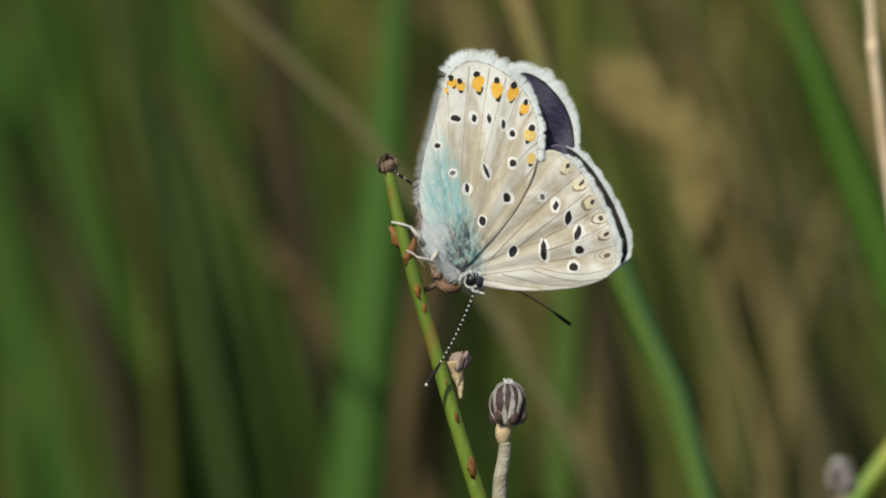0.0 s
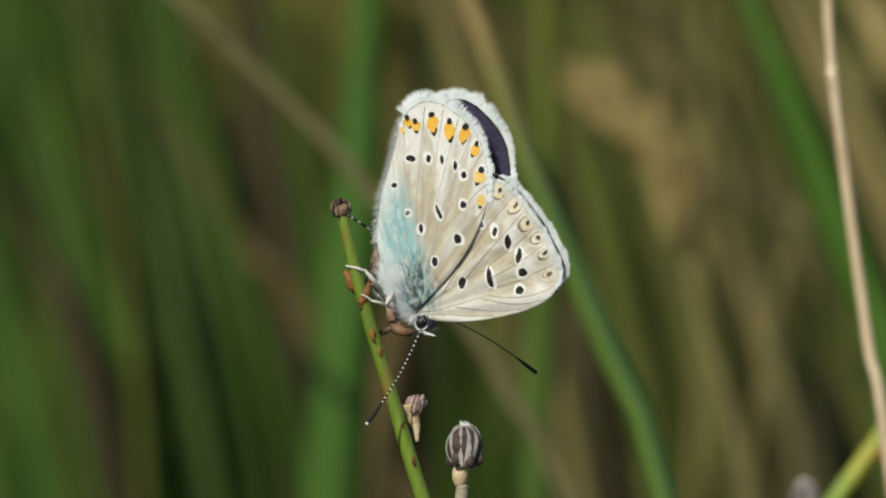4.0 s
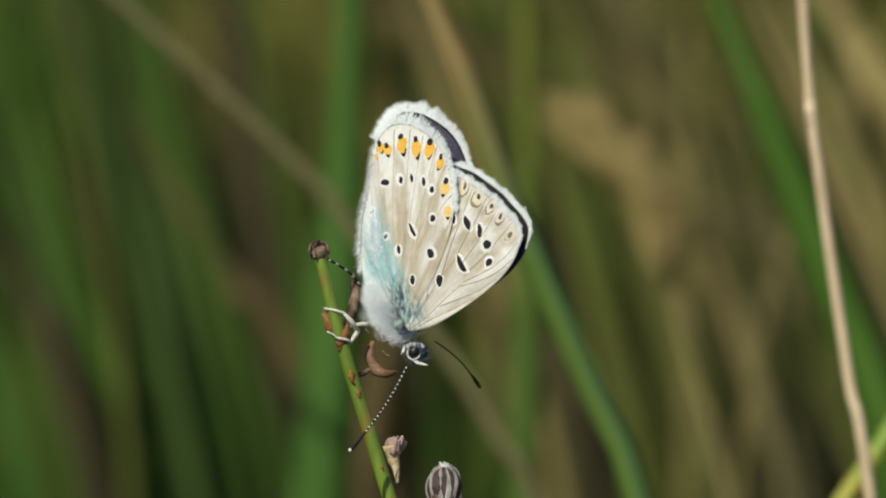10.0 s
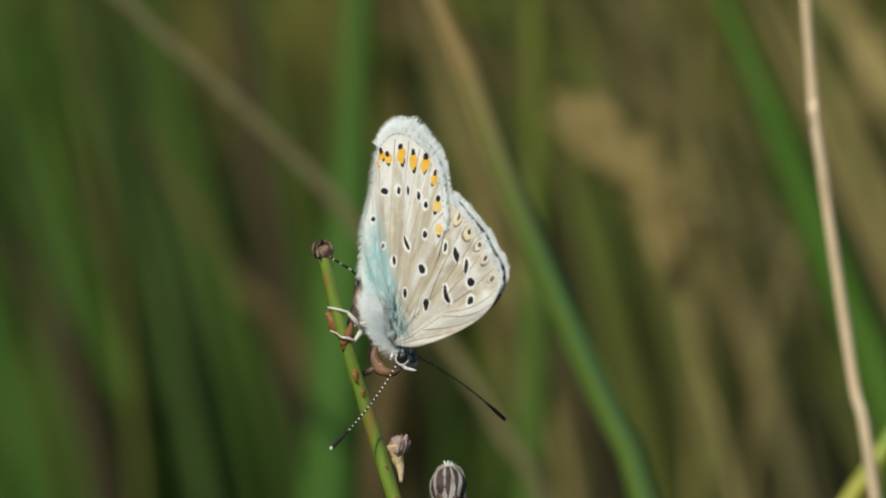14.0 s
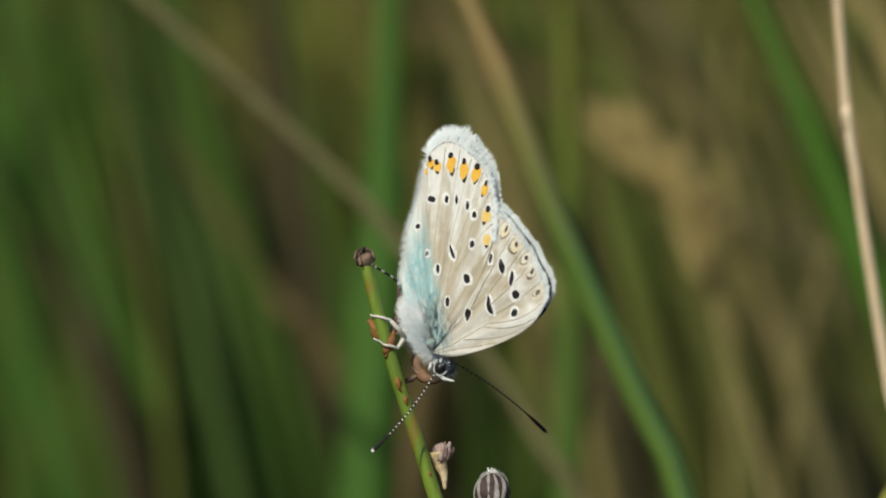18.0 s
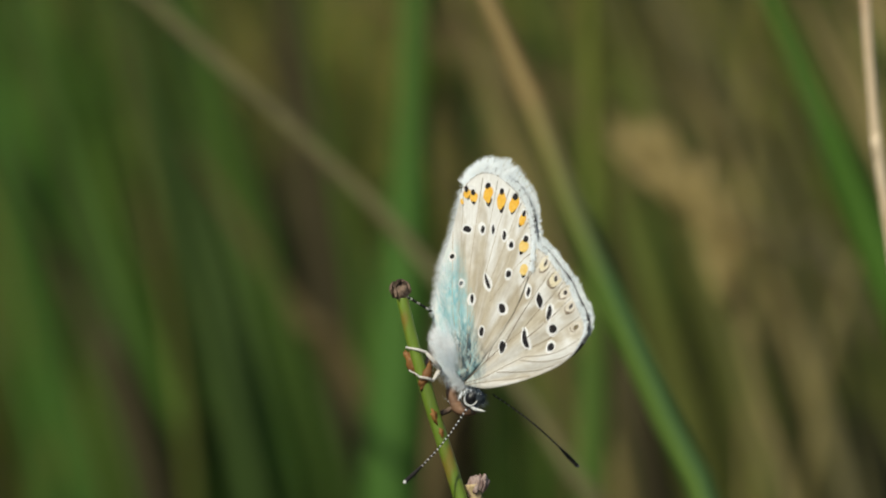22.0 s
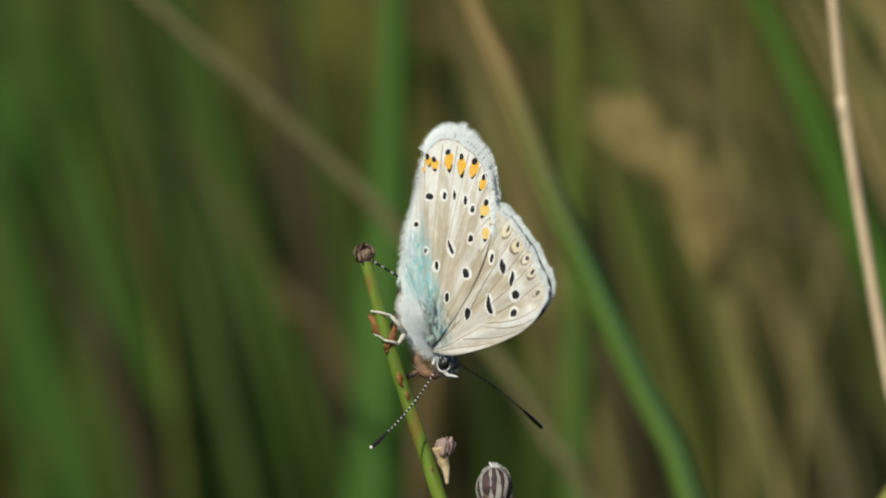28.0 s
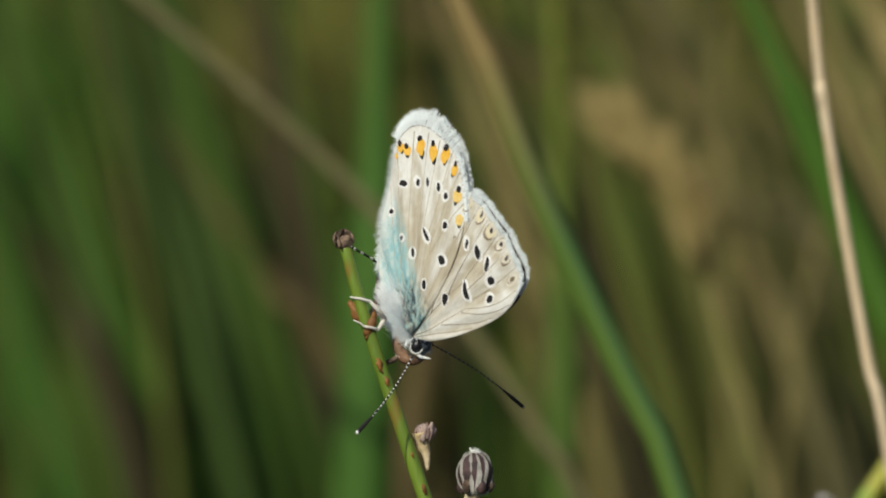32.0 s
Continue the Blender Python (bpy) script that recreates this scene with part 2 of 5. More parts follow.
M_BUFF = plain("buff_husk", (0.56, 0.42, 0.22), (0.62, 0.50, 0.33), 900.0, 0.7, 0.3)
M_HAIRY = plain("downy_stalk", (0.50, 0.47, 0.38), (0.30, 0.26, 0.19), 900.0, 0.85, 0.5)
M_G1 = leafy("grass_green", (0.072, 0.172, 0.028), (0.097, 0.214, 0.037), (0.16, 0.21, 0.045), 0.95)
M_G2 = leafy("grass_deep_green", (0.063, 0.120, 0.018), (0.084, 0.150, 0.024), (0.10, 0.13, 0.02), 0.95)
M_G3 = leafy("grass_olive", (0.15, 0.172, 0.038), (0.185, 0.21, 0.05), (0.17, 0.15, 0.045), 0.9)
M_G4 = leafy("grass_two_toned", (0.125, 0.225, 0.04), (0.165, 0.275, 0.058), (0.46, 0.285, 0.14), 0.78, band=0.085, other=(0.088, 0.178, 0.068))
M_G5 = leafy("grass_fresh_green", (0.066, 0.155, 0.019), (0.094, 0.20, 0.028), (0.12, 0.18, 0.04), 0.95)
M_G6 = leafy("grass_grey_green", (0.085, 0.148, 0.036), (0.113, 0.183, 0.048), (0.12, 0.165, 0.045), 0.95)
M_G7 = leafy("grass_yellow_tipped", (0.095, 0.17, 0.03), (0.12, 0.20, 0.038), (0.20, 0.22, 0.035), 0.80, band=0.1)
M_DRY = leafy("grass_dry", (0.135, 0.125, 0.055), (0.175, 0.16, 0.07), (0.2, 0.17, 0.07), 0.8, 0.7, 0.15)
M_DRY2 = leafy("grass_dry_tan", (0.285, 0.235, 0.085), (0.345, 0.285, 0.11), (0.34, 0.27, 0.11), 0.8, 0.7, 0.2)
M_TAN = leafy("plume_tan", (0.36, 0.285, 0.11), (0.42, 0.335, 0.13), (0.40, 0.31, 0.13), 0.8, 0.7, 0.25)
M_BROWN = leafy("grass_dead_brown", (0.10, 0.078, 0.029), (0.13, 0.10, 0.038), (0.155, 0.11, 0.045), 0.8, 0.75, 0.1)
# near-black brown: the deep shade between tussocks, put into blade colour
M_GAP_SHADE = leafy("grass_gap_shade", (0.042, 0.035, 0.015), (0.062, 0.052, 0.022), (0.065, 0.055, 0.022), 0.8, 0.8, 0.05)
M_MEADOW = varied("meadow_mix", ((0.0, (0.060, 0.106, 0.011)), (0.3, (0.082, 0.132, 0.012)), (0.5, (0.112, 0.12, 0.016)),
                                  (0.66, (0.10, 0.092, 0.026)), (0.8, (0.05, 0.058, 0.011)), (0.92, (0.135, 0.125, 0.036))))
M_MEADOW2 = varied("meadow_dry_mix", ((0.0, (0.31, 0.33, 0.05)), (0.3, (0.37, 0.335, 0.08)), (0.5, (0.22, 0.31, 0.03)),
                                       (0.7, (0.33, 0.285, 0.07)), (0.85, (0.44, 0.39, 0.115))))



# ---- small mesh tools ----
def part(name, bm, mats, parent=None, label="", smooth=True):
    me = bpy.data.meshes.new(name)
    bm.normal_update()
    bm.to_mesh(me)
    bm.free()
    for m in mats if isinstance(mats, (list, tuple)) else [mats]:
        me.materials.append(m)
    if smooth:
        me.polygons.foreach_set("use_smooth", [True] * len(me.polygons))
    ob = new(name, me)
    if parent is not None:
        ob.parent = parent
    if label:
        ob["label"] = label
    return ob


def holder(name, m, label, category, group="", kind=""):
    ob = new(name)
    ob.empty_display_size = 0.002
    ob.matrix_world = m
    return tagged(ob, label, category, group, kind)


def spline(pts, n):
    """n points on a smooth curve through pts."""
    p = [Vector(x) for x in pts]
    p = [p[0] * 2 - p[1]] + p + [p[-1] * 2 - p[-2]]
    out, segs = [], len(p) - 3
    for i in range(n):
        u = i / (n - 1) * segs
        k = min(int(u), segs - 1)
        f = u - k
        a, b, c, d = p[k:k + 4]
        out.append(0.5 * ((2 * b) + (c - a) * f + (2 * a - 5 * b + 4 * c - d) * f * f + (3 * b - a - 3 * c + d) * f ** 3))
    return out


def tube(bm, pts, radii, sides=10, mat=0, cap=True, lumps=0.0):
    """A round stalk along pts; radii follow from end to end."""
    rings = []
    side = None
    for i, q in enumerate(pts):
        d = (pts[min(i + 1, len(pts) - 1)] - pts[max(i - 1, 0)]).normalized()
        if side is None:
            side = d.orthogonal().normalized()
        side = (side - d * side.dot(d)).normalized()
        up = d.cross(side)
        u = i / (len(pts) - 1) * (len(radii) - 1)
        k = min(int(u), len(radii) - 2) if len(radii) > 1 else 0
        r = radii[k] + (radii[min(k + 1, len(radii) - 1)] - radii[k]) * (u - k)
        ring = []
        for s in range(sides):
            w = 2 * math.pi * s / sides
            rr = r * (1 + lumps * noise.noise(q * 900 + Vector((s * 3.1, 0, 0))))
            ring.append(bm.verts.new(q + (side * math.cos(w) + up * math.sin(w)) * rr))
        rings.append(ring)
    for a, b in zip(rings, rings[1:]):
        for s in range(sides):
            f = bm.faces.new((a[s], a[(s + 1) % sides], b[(s + 1) % sides], b[s]))
            f.material_index = mat
    if cap:
        for r in (list(reversed(rings[0])), rings[-1]):
            bm.faces.new(r).material_index = mat


def egg(bm, centre, radii, turn=None, rings=10, sides=14, mat=0, lump=0.0, seed=0.0):
    m = turn or Matrix.Identity(3)
    rows = []
    for i in range(rings + 1):
        v = math.pi * i / rings
        row = []
        for s in range(1 if i in (0, rings) else sides):
            w = 2 * math.pi * s / sides
            d = Vector((math.sin(v) * math.cos(w), math.cos(v), math.sin(v) * math.sin(w)))
            k = 1 + lump * noise.noise(d * 2.3 + Vector((seed, 0, 0)))
            row.append(bm.verts.new(Vector(centre) + m @ Vector((d.x * radii[0] * k, d.y * radii[1] * k, d.z * radii[2] * k))))
        rows.append(row)
    for a, b in zip(rows, rows[1:]):
        for s in range(sides):
            q = [a[s % len(a)], a[(s + 1) % len(a)], b[(s + 1) % len(b)], b[s % len(b)]]
            q = list(dict.fromkeys(q))
            bm.faces.new(q).material_index = mat


def ribbon(bm, pts, width, thick, face, taper=0.35, root=0.7, fold=0.25, layer=None, mat=0):
    """A leaf blade with a keel, tapering to a point; face is the way its broad side looks."""
    n, rows = len(pts), []
    for i, q in enumerate(pts):
        u = i / (n - 1)
        d = (pts[min(i + 1, n - 1)] - pts[max(i - 1, 0)]).normalized()
        side = d.cross(face).normalized()
        out = side.cross(d)
        w = width * (root + (1 - root) * min(1, u * 4)) * min(1.0, (1 - u) / taper) ** 0.7 / 2 + width * 0.01
        rows.append([bm.verts.new(q - side * w + out * w * fold), bm.verts.new(q + out * thick * 0.4),
                     bm.verts.new(q + side * w + out * w * fold), bm.verts.new(q - out * thick * 0.6)])
    for i in range(n - 1):
        for s in range(4):
            f = bm.faces.new((rows[i][s], rows[i][(s + 1) % 4], rows[i + 1][(s + 1) % 4], rows[i + 1][s]))
            f.material_index = mat
            if layer is not None:
                for lp in f.loops:
                    k = i if lp.vert in rows[i] else i + 1
                    e = (0.0, 0.5, 1.0, 0.5)[(rows[k]).index(lp.vert)]
                    lp[layer] = (k / (n - 1), e, 0, 1)
    bm.faces.new(list(reversed(rows[0])))
    bm.faces.new(rows[-1])


# ---- ground ----
def ground():
    bm = bmesh.new()
    xs = [-150, -40, -12, -5] + [-3 + 0.25 * i for i in range(25)] + [5, 12, 40, 150]
    grid = [[bm.verts.new((x, y, 0.012 * noise.noise(Vector((x * 2.2, y * 2.2, 0))) - 0.012)) for y in xs] for x in xs]
    for a, b in zip(grid, grid[1:]):
        for i in range(len(xs) - 1):
            bm.faces.new((a[i], b[i], b[i + 1], a[i + 1]))
    m, n, l, p = material("thatch_and_soil")
    nt = m.node_tree
    col = mixed(nt, mixed(nt, (0.035, 0.045, 0.015), (0.10, 0.075, 0.04), grain(nt, 14.0)), (0.03, 0.022, 0.014), grain(nt, 160.0))
    l.new(col, p.inputs["Base Color"])
    p.inputs["Roughness"].default_value = 0.9
    bumped(nt, p, grain(nt, 160.0), 0.6, 0.01)
    tagged(part("ground", bm, m), "dark meadow soil with dry thatch between grasses", "ground", kind="structure")


ground()


# ---- grasses behind the butterfly ----
def rooted(pts, top=90.0):
    """Board points from top to bottom, carried on above and down to the soil."""
    w = [at(*p) for p in pts]
    d = (w[0] - w[1]).normalized()
    head = []
    if top > 0:
        head = [w[0] + d * top * MM]
    low, dn = w[-1], (w[-1] - w[-2]).normalized()
    tail = []
    q = low.copy()
    while q.z > 0.06:
        dn = (dn * 0.72 + Vector((0, 0, -1)) * 0.28).normalized()
        q = q + dn * 0.06
        tail.append(q.copy())
    tail.append(Vector((q.x + dn.x * 0.02, q.y + dn.y * 0.02, -0.012)))
    return list(reversed(head + w + tail))


TOWARD = (BOARD.to_3x3() @ Vector((0, 0, 1))).normalized()


def grass_blade(pts, width, mat, label, top=90.0, turn=0.0, taper=0.3, name="grass_plant"):
    bm = bmesh.new()
    layer = bm.loops.layers.float_color.new("along")
    face = (TOWARD + Vector((math.sin(radians(turn)), 0, 0))).normalized()
    path = rooted(pts, top)
    ribbon(bm, spline(path, 26), width * MM, 0.35 * MM, face, taper, layer=layer)
    plant = holder(name, Matrix.Translation(path[0]), label, "grass", "grasses behind the butterfly")
    bmesh.ops.translate(bm, vec=-path[0], verts=bm.verts)
    part("blade", bm, mat, plant)
    bm = bmesh.new()
    layer = bm.loops.layers.float_color.new("along")
    base = [Vector((0, 0, 0)), (path[1] - path[0]) * 0.5, (path[1] - path[0]) * 1.0]
    ribbon(bm, spline(base, 6), width * 1.25 * MM, 1.2 * MM, face, 0.3, fold=-0.2, layer=layer)
    part("sheath", bm, M_DRY, plant, "dry leaf sheath at the foot")
    return plant


def grass_stalk(pts, r, mat, label, top=90.0, name="grass_stalk"):
    bm = bmesh.new()
    path = rooted(pts, top)
    foot = path[0].copy()
    line = [q - foot for q in spline(path, 70)]
    tube(bm, line, [r * 1.15 * MM, r * MM, r * 0.8 * MM], 10, lumps=0.03)
    plant = holder(name, Matrix.Translation(foot), label, "grass stalk")
    part("culm", bm, mat, plant)
    for k in (3, 8):
        bm = bmesh.new()
        tube(bm, [line[k] - (line[k + 1] - line[k]).normalized() * r * 1.2 * MM, line[k], line[k] + (line[k + 1] - line[k]).normalized() * r * 1.2 * MM], [r * MM, r * 1.35 * MM, r * MM], 8)
        part("node", bm, M_BUFF, plant)
    return plant


grass_blade([(-8.5, 26.5, 215), (-9.3, 8.1, 215), (-10.3, -6.8, 215), (-11.8, -26.4, 215)], 6.2, M_G1, "broad bright green upright grass blade standing in the meadow")
grass_blade([(0.3, 19.6, 75), (2.5, 14.4, 75), (5.3, 6.6, 75), (9.2, -2.6, 75), (13.0, -11.3, 75), (16.2, -19.5, 75)], 2.25, M_G4, "grass blade with brown dry tip and bluish green base", top=30, taper=0.12)
grass_blade([(9.0, 25.3, 200), (9.2, 7.9, 200), (9.0, -8.9, 200), (8.5, -25.7, 200)], 3.4, M_G7, "slender yellowish green upright grass blade")
grass_blade([(25.6, 23.5, 150), (29.5, 14.3, 150), (33.4, 4.5, 150), (37.1, -5.0, 150), (42.0, -18.5, 150)], 4.0, M_G5, "bright green leaning grass blade beside the dry stalk")
grass_blade([(30.0, 24.9, 180), (35.4, 13.6, 180), (40.3, 1.1, 180), (46.2, -14.0, 180)], 3.0, M_DRY2, "tan leaning grass blade fully dried")
grass_blade([(42.5, 29.2, 260), (48.6, 19.3, 260), (55.6, 6.9, 260)], 6.0, M_DRY2, "ochre dry leaning grass blade")
grass_stalk([(-27.5, 23.0, 150), (-18.6, 14.8, 150), (-9.9, 6.2, 150), (-0.7, -5.5, 150), (5.7, -15.8, 150), (11.3, -26.5, 150)], 0.75, M_DRY, "grey brown dry leaning grass stalk")
straw = grass_stalk([(26.4, 18.7, 45), (26.9, 11.4, 45), (28.2, 1.7, 45), (29.7, -8.5, 45), (31.4, -18.6, 45)], 0.47, M_STRAW, "straw coloured dry upright grass stalk")
grass_blade([(-5.9, -10.0, 270), (-7.8, -20.1, 270), (-9.1, -28.9, 270)], 5.2, M_BROWN, "dead brown grass blade low in the meadow", top=30)
for pts, w, m, lab in (
        ([(-52.6, 36.0, 420), (-48.3, 21.1, 420), (-43.8, 5.5, 420), (-38.5, -14.0, 420), (-32.7, -35.8, 420)], 8.5, M_G1, "wide green grass blade leaning in the meadow"),
        ([(-56.5, 34.1, 380), (-53.6, 14.1, 380), (-51.0, -8.8, 380), (-46.2, -34.0, 380)], 3.6, M_G2, "deep green grass blade leaning in the meadow"),
        ([(-69.2, 37.8, 460), (-65.1, 15.7, 460), (-60.2, -6.5, 460), (-55.3, -37.6, 460)], 4.5, M_G2, "deep green grass blade leaning in the meadow"),
        ([(-47.0, 27.0, 480), (-42.8, 3.4, 480), (-40.7, -16.7, 480), (-36.9, -38.6, 480)], 6.5, M_G2, "deep green grass blade leaning in the meadow"),
        # this dark blade and those below stand where gaps lie in shade
        ([(-24.4, 26.3, 330), (-22.7, 9.7, 330), (-20.3, -5.5, 330), (-18.2, -31.7, 330)], 4.2, M_GAP_SHADE, "dark brown grass blade standing in for gap shade deep in the meadow"),
        ([(-18.7, 12.6, 300), (-16.1, -2.6, 300), (-14.1, -17.1, 300), (-12.8, -30.3, 300)], 3.6, M_G2, "deep green grass blade leaning in the meadow"),
        ([(-44.3, -4.2, 350), (-37.9, -18.4, 350), (-32.2, -32.6, 350)], 5.0, M_G2, "deep green grass blade leaning in the meadow"),
        ([(-59.3, -8.6, 360), (-55.7, -21.5, 360), (-52.1, -33.0, 360)], 4.2, M_G3, "olive green grass blade leaning in the meadow"),
        ([(-34.6, 8.7, 420), (-30.3, -12.4, 420), (-26.8, -35.8, 420)], 5.0, M_G2, "deep green grass blade leaning in the meadow"),
        ([(17.5, 34.1, 380), (20.4, 10.4, 380), (20.8, -11.8, 380), (19.7, -34.0, 380)], 5.5, M_G2, "deep green grass blade upright in the meadow"),
        ([(7.5, 36.0, 420), (9.0, 11.0, 420), (7.5, -12.4, 420), (6.7, -35.8, 420)], 6.0, M_G2, "deep green grass blade upright in the meadow"),
        ([(26.1, -3.9, 300), (30.1, -17.1, 300), (33.4, -30.3, 300)], 1.4, M_DRY, "grey brown dry grass blade in the meadow"),
        ([(35.6, 4.2, 330), (41.1, -11.0, 330), (44.6, -31.7, 330)], 4.0, M_G3, "olive green grass blade in the meadow"),
        ([(-3.3, 34.1, 380), (-1.8, 23.0, 380), (0.4, 1.6, 380), (1.2, -34.0, 380)], 5.0, M_G2, "deep green grass blade upright in the meadow"),
        ([(47.3, 9.3, 300), (49.9, -7.9, 300), (52.2, -30.3, 300)], 4.5, M_G1, "bright green grass blade in the meadow"),
        ([(-26.3, 1.4, 300), (-22.0, -5.2, 300), (-18.1, -9.8, 300)], 3.4, M_BROWN, "dead brown bent grass blade"),
        ([(-65.7, 8.4, 400), (-59.6, -0.7, 400), (-55.0, -9.0, 400)], 6.0, M_BROWN, "dead brown bent grass blade"),
        # wide dark blades added to paint the shaded gaps between tussocks
        ([(-25.1, 20.9, 440), (-23.5, 8.9, 440), (-21.5, -9.5, 440), (-19.1, -36.7, 440)], 7.0, M_GAP_SHADE, "dark brown grass blade standing in for gap shade deep in the meadow"),
        ([(-29.8, 15.9, 470), (-28.6, 1.7, 470), (-26.1, -16.5, 470), (-23.6, -38.1, 470)], 6.0, M_GAP_SHADE, "dark brown grass blade standing in for gap shade deep in the meadow"),
        ([(-44.4, 18.3, 400), (-41.3, 4.6, 400), (-37.5, -12.1, 400), (-33.0, -34.9, 400)], 6.0, M_GAP_SHADE, "dark brown grass blade standing in for gap shade deep in the meadow"),
        ([(-42.4, 9.0, 450), (-39.2, -6.4, 450), (-34.3, -21.0, 450), (-31.1, -37.2, 450)], 6.0, M_GAP_SHADE, "dark brown grass blade standing in for gap shade deep in the meadow"),
        ([(17.2, 24.4, 400), (19.5, 13.8, 400), (22.1, 1.6, 400), (24.8, -15.1, 400)], 5.5, M_GAP_SHADE, "dark brown grass blade standing in for gap shade deep in the meadow"),
        ([(-4.3, 0.9, 430), (-3.5, -12.6, 430), (-3.1, -36.3, 430)], 7.0, M_GAP_SHADE, "dark brown grass blade standing in for gap shade deep in the meadow"),
        ([(-52.7, 1.4, 330), (-49.3, -5.5, 330), (-45.1, -15.1, 330), (-41.0, -31.7, 330)], 4.5, M_GAP_SHADE, "dark brown grass blade standing in for gap shade deep in the meadow"),
        ([(-47.1, -16.3, 420), (-46.3, -28.0, 420), (-45.6, -38.1, 420)], 6.0, M_DRY, "grey dry grass blade in the meadow"),
        ([(-46.0, 34.0, 330), (-41.0, 16.6, 330), (-36.8, 2.8, 330), (-33.5, -12.0, 330), (-29.5, -31.0, 330)], 2.8, M_G6, "grey green grass blade leaning in the meadow"),
        ([(-56.0, 26.0, 340), (-50.5, 8.0, 340), (-45.5, -9.0, 340), (-41.5, -30.0, 340)], 3.0, M_G6, "grey green grass blade leaning in the meadow"),
        ([(-40.0, 31.0, 350), (-36.0, 12.0, 350), (-32.5, -4.0, 350), (-28.0, -30.0, 350)], 2.6, M_G6, "grey green grass blade leaning in the meadow"),
        ([(33.5, 4.9, 300), (38.5, 2.2, 300), (43.6, -0.2, 300), (50.5, -4.4, 300)], 3.0, M_DRY, "grey brown dry bent grass blade"),
        # two more dark blades that stand in for shade right of the wings
        ([(11.0, 18.0, 330), (13.5, 4.0, 330), (16.0, -9.0, 330), (19.0, -30.0, 330)], 5.0, M_GAP_SHADE, "dark brown grass blade standing in for gap shade deep in the meadow"),
        ([(14.0, 12.0, 340), (18.0, -2.0, 340), (21.5, -14.0, 340), (25.0, -30.0, 340)], 4.0, M_GAP_SHADE, "dark brown grass blade standing in for gap shade deep in the meadow"),
        ([(-6.6, 32.8, 420), (1.2, 27.4, 420), (9.0, 25.0, 420)], 6.0, M_BROWN, "dead brown bent grass blade"),
):
    grass_blade(pts, w, m, lab, top=20 if 'bent' in lab else 90, turn=random.uniform(-25, 25))


fresh = random.Random(31)
for i in range(84):
    depth = fresh.uniform(300, 760)
    wide = (1 + depth / 360) * 0.036
    x = (-900 + 560 * (i * 0.618 % 1.0)) * wide
    lean = fresh.gauss(0.27, 0.06) * 470 * wide
    bow = fresh.uniform(-0.06, 0.10) * 470 * wide
    h = 470 * wide
    # a few blades get the dark shade colour, as gaps between the greens
    m = (M_G1, M_G2, M_G5, M_GAP_SHADE if i % 4 == 1 else M_G5, M_G3, M_G2)[i % 6]
    grass_blade([(x - lean * 1.05 - bow, h * 1.05, depth), (x - lean * 0.35, h * 0.35, depth), (x + lean * 0.35, -h * 0.35, depth), (x + lean - bow, -h * 1.05, depth)],
                fresh.uniform(0.9, 2.8) * (1 + depth / 720), m, ("green grass blade leaning among others", "deep green grass blade leaning among others", "fresh green grass blade leaning among others",
                "dark brown grass blade standing in for gap shade among others" if i % 4 == 1 else "fresh green grass blade leaning among others", "olive grass blade leaning among others", "deep green grass blade leaning among others")[i % 6], top=fresh.uniform(-20, 60), turn=fresh.uniform(-40, 40))
for i in range(26):
    depth = fresh.uniform(250, 430)
    wide = (1 + depth / 360) * 0.036
    x = (60 + 800 * (i * 0.618 % 1.0)) * wide
    lean = fresh.gauss(0.36, 0.10) * 480 * wide
    h = 470 * wide
    grass_blade([(x - lean, h, depth), (x - lean * 0.35, h * 0.3, depth), (x + lean * 0.2, -h * 0.45, depth), (x + lean * 0.55, -h * 1.05, depth)],
                fresh.uniform(0.8, 2.2) * (1 + depth / 720), (M_G3, M_DRY2, M_DRY, M_G3)[i % 4], ("olive grass blade leaning in half-dry growth", "tan dry grass blade leaning in half-dry growth",
                "grey brown grass blade leaning in half-dry growth", "olive grass blade leaning in half-dry growth")[i % 4], top=fresh.uniform(-30, 60), turn=fresh.uniform(-40, 40))


def seed_plume(pts, label, width, mat, count, reach=34):
    """A drooping dry grass head: a bent stalk with many small spikelets."""
    top = holder("grass_plume", Matrix.Identity(4), label, "grass plume")
    w = [at(*p) for p in pts]
    low = rooted(pts, 0)
    bm = bmesh.new()
    tube(bm, spline(low, 36), [0.7 * MM, 0.5 * MM, 0.35 * MM, 0.3 * MM], 7)
    part("stalk", bm, M_DRY2, top)
    line = spline(w, 60)
    rng = random.Random(5)
    bm = bmesh.new()
    layer = bm.loops.layers.float_color.new("along")
    ribbon(bm, [Vector((0, 0, 0)), Vector((0.0002, 0, 0.003)), Vector((0, 0, 0.006))], 0.95 * MM, 0.6 * MM, Vector((0, -1, 0)), layer=layer)
    seed = part("spikelet", bm, mat, top)
    for i in range(count):
        k = 12 + int(reach * rng.betavariate(1.1, 1.3))
        d = (line[k] - line[k + 4]).normalized()
        o = Vector((rng.uniform(-1, 1), rng.uniform(-1, 1), rng.uniform(-1, 1))).normalized()
        q = line[k] + o * rng.uniform(0, width * (0.5 + 0.5 * math.sin(math.pi * (k + 5) / (reach + 10)))) * MM
        ob = seed if i == 0 else new("spikelet", seed.data)
        ob.parent = top
        way = (d * 0.9 + o * 0.35).normalized()
        ob.matrix_world = Matrix.Translation(q) @ way.to_track_quat("Z", "Y").to_matrix().to_4x4() @ pose(0, 0, 0, 0, 0, rng.uniform(-70, 70)) @ Matrix.Scale(rng.uniform(0.7, 1.3), 4)


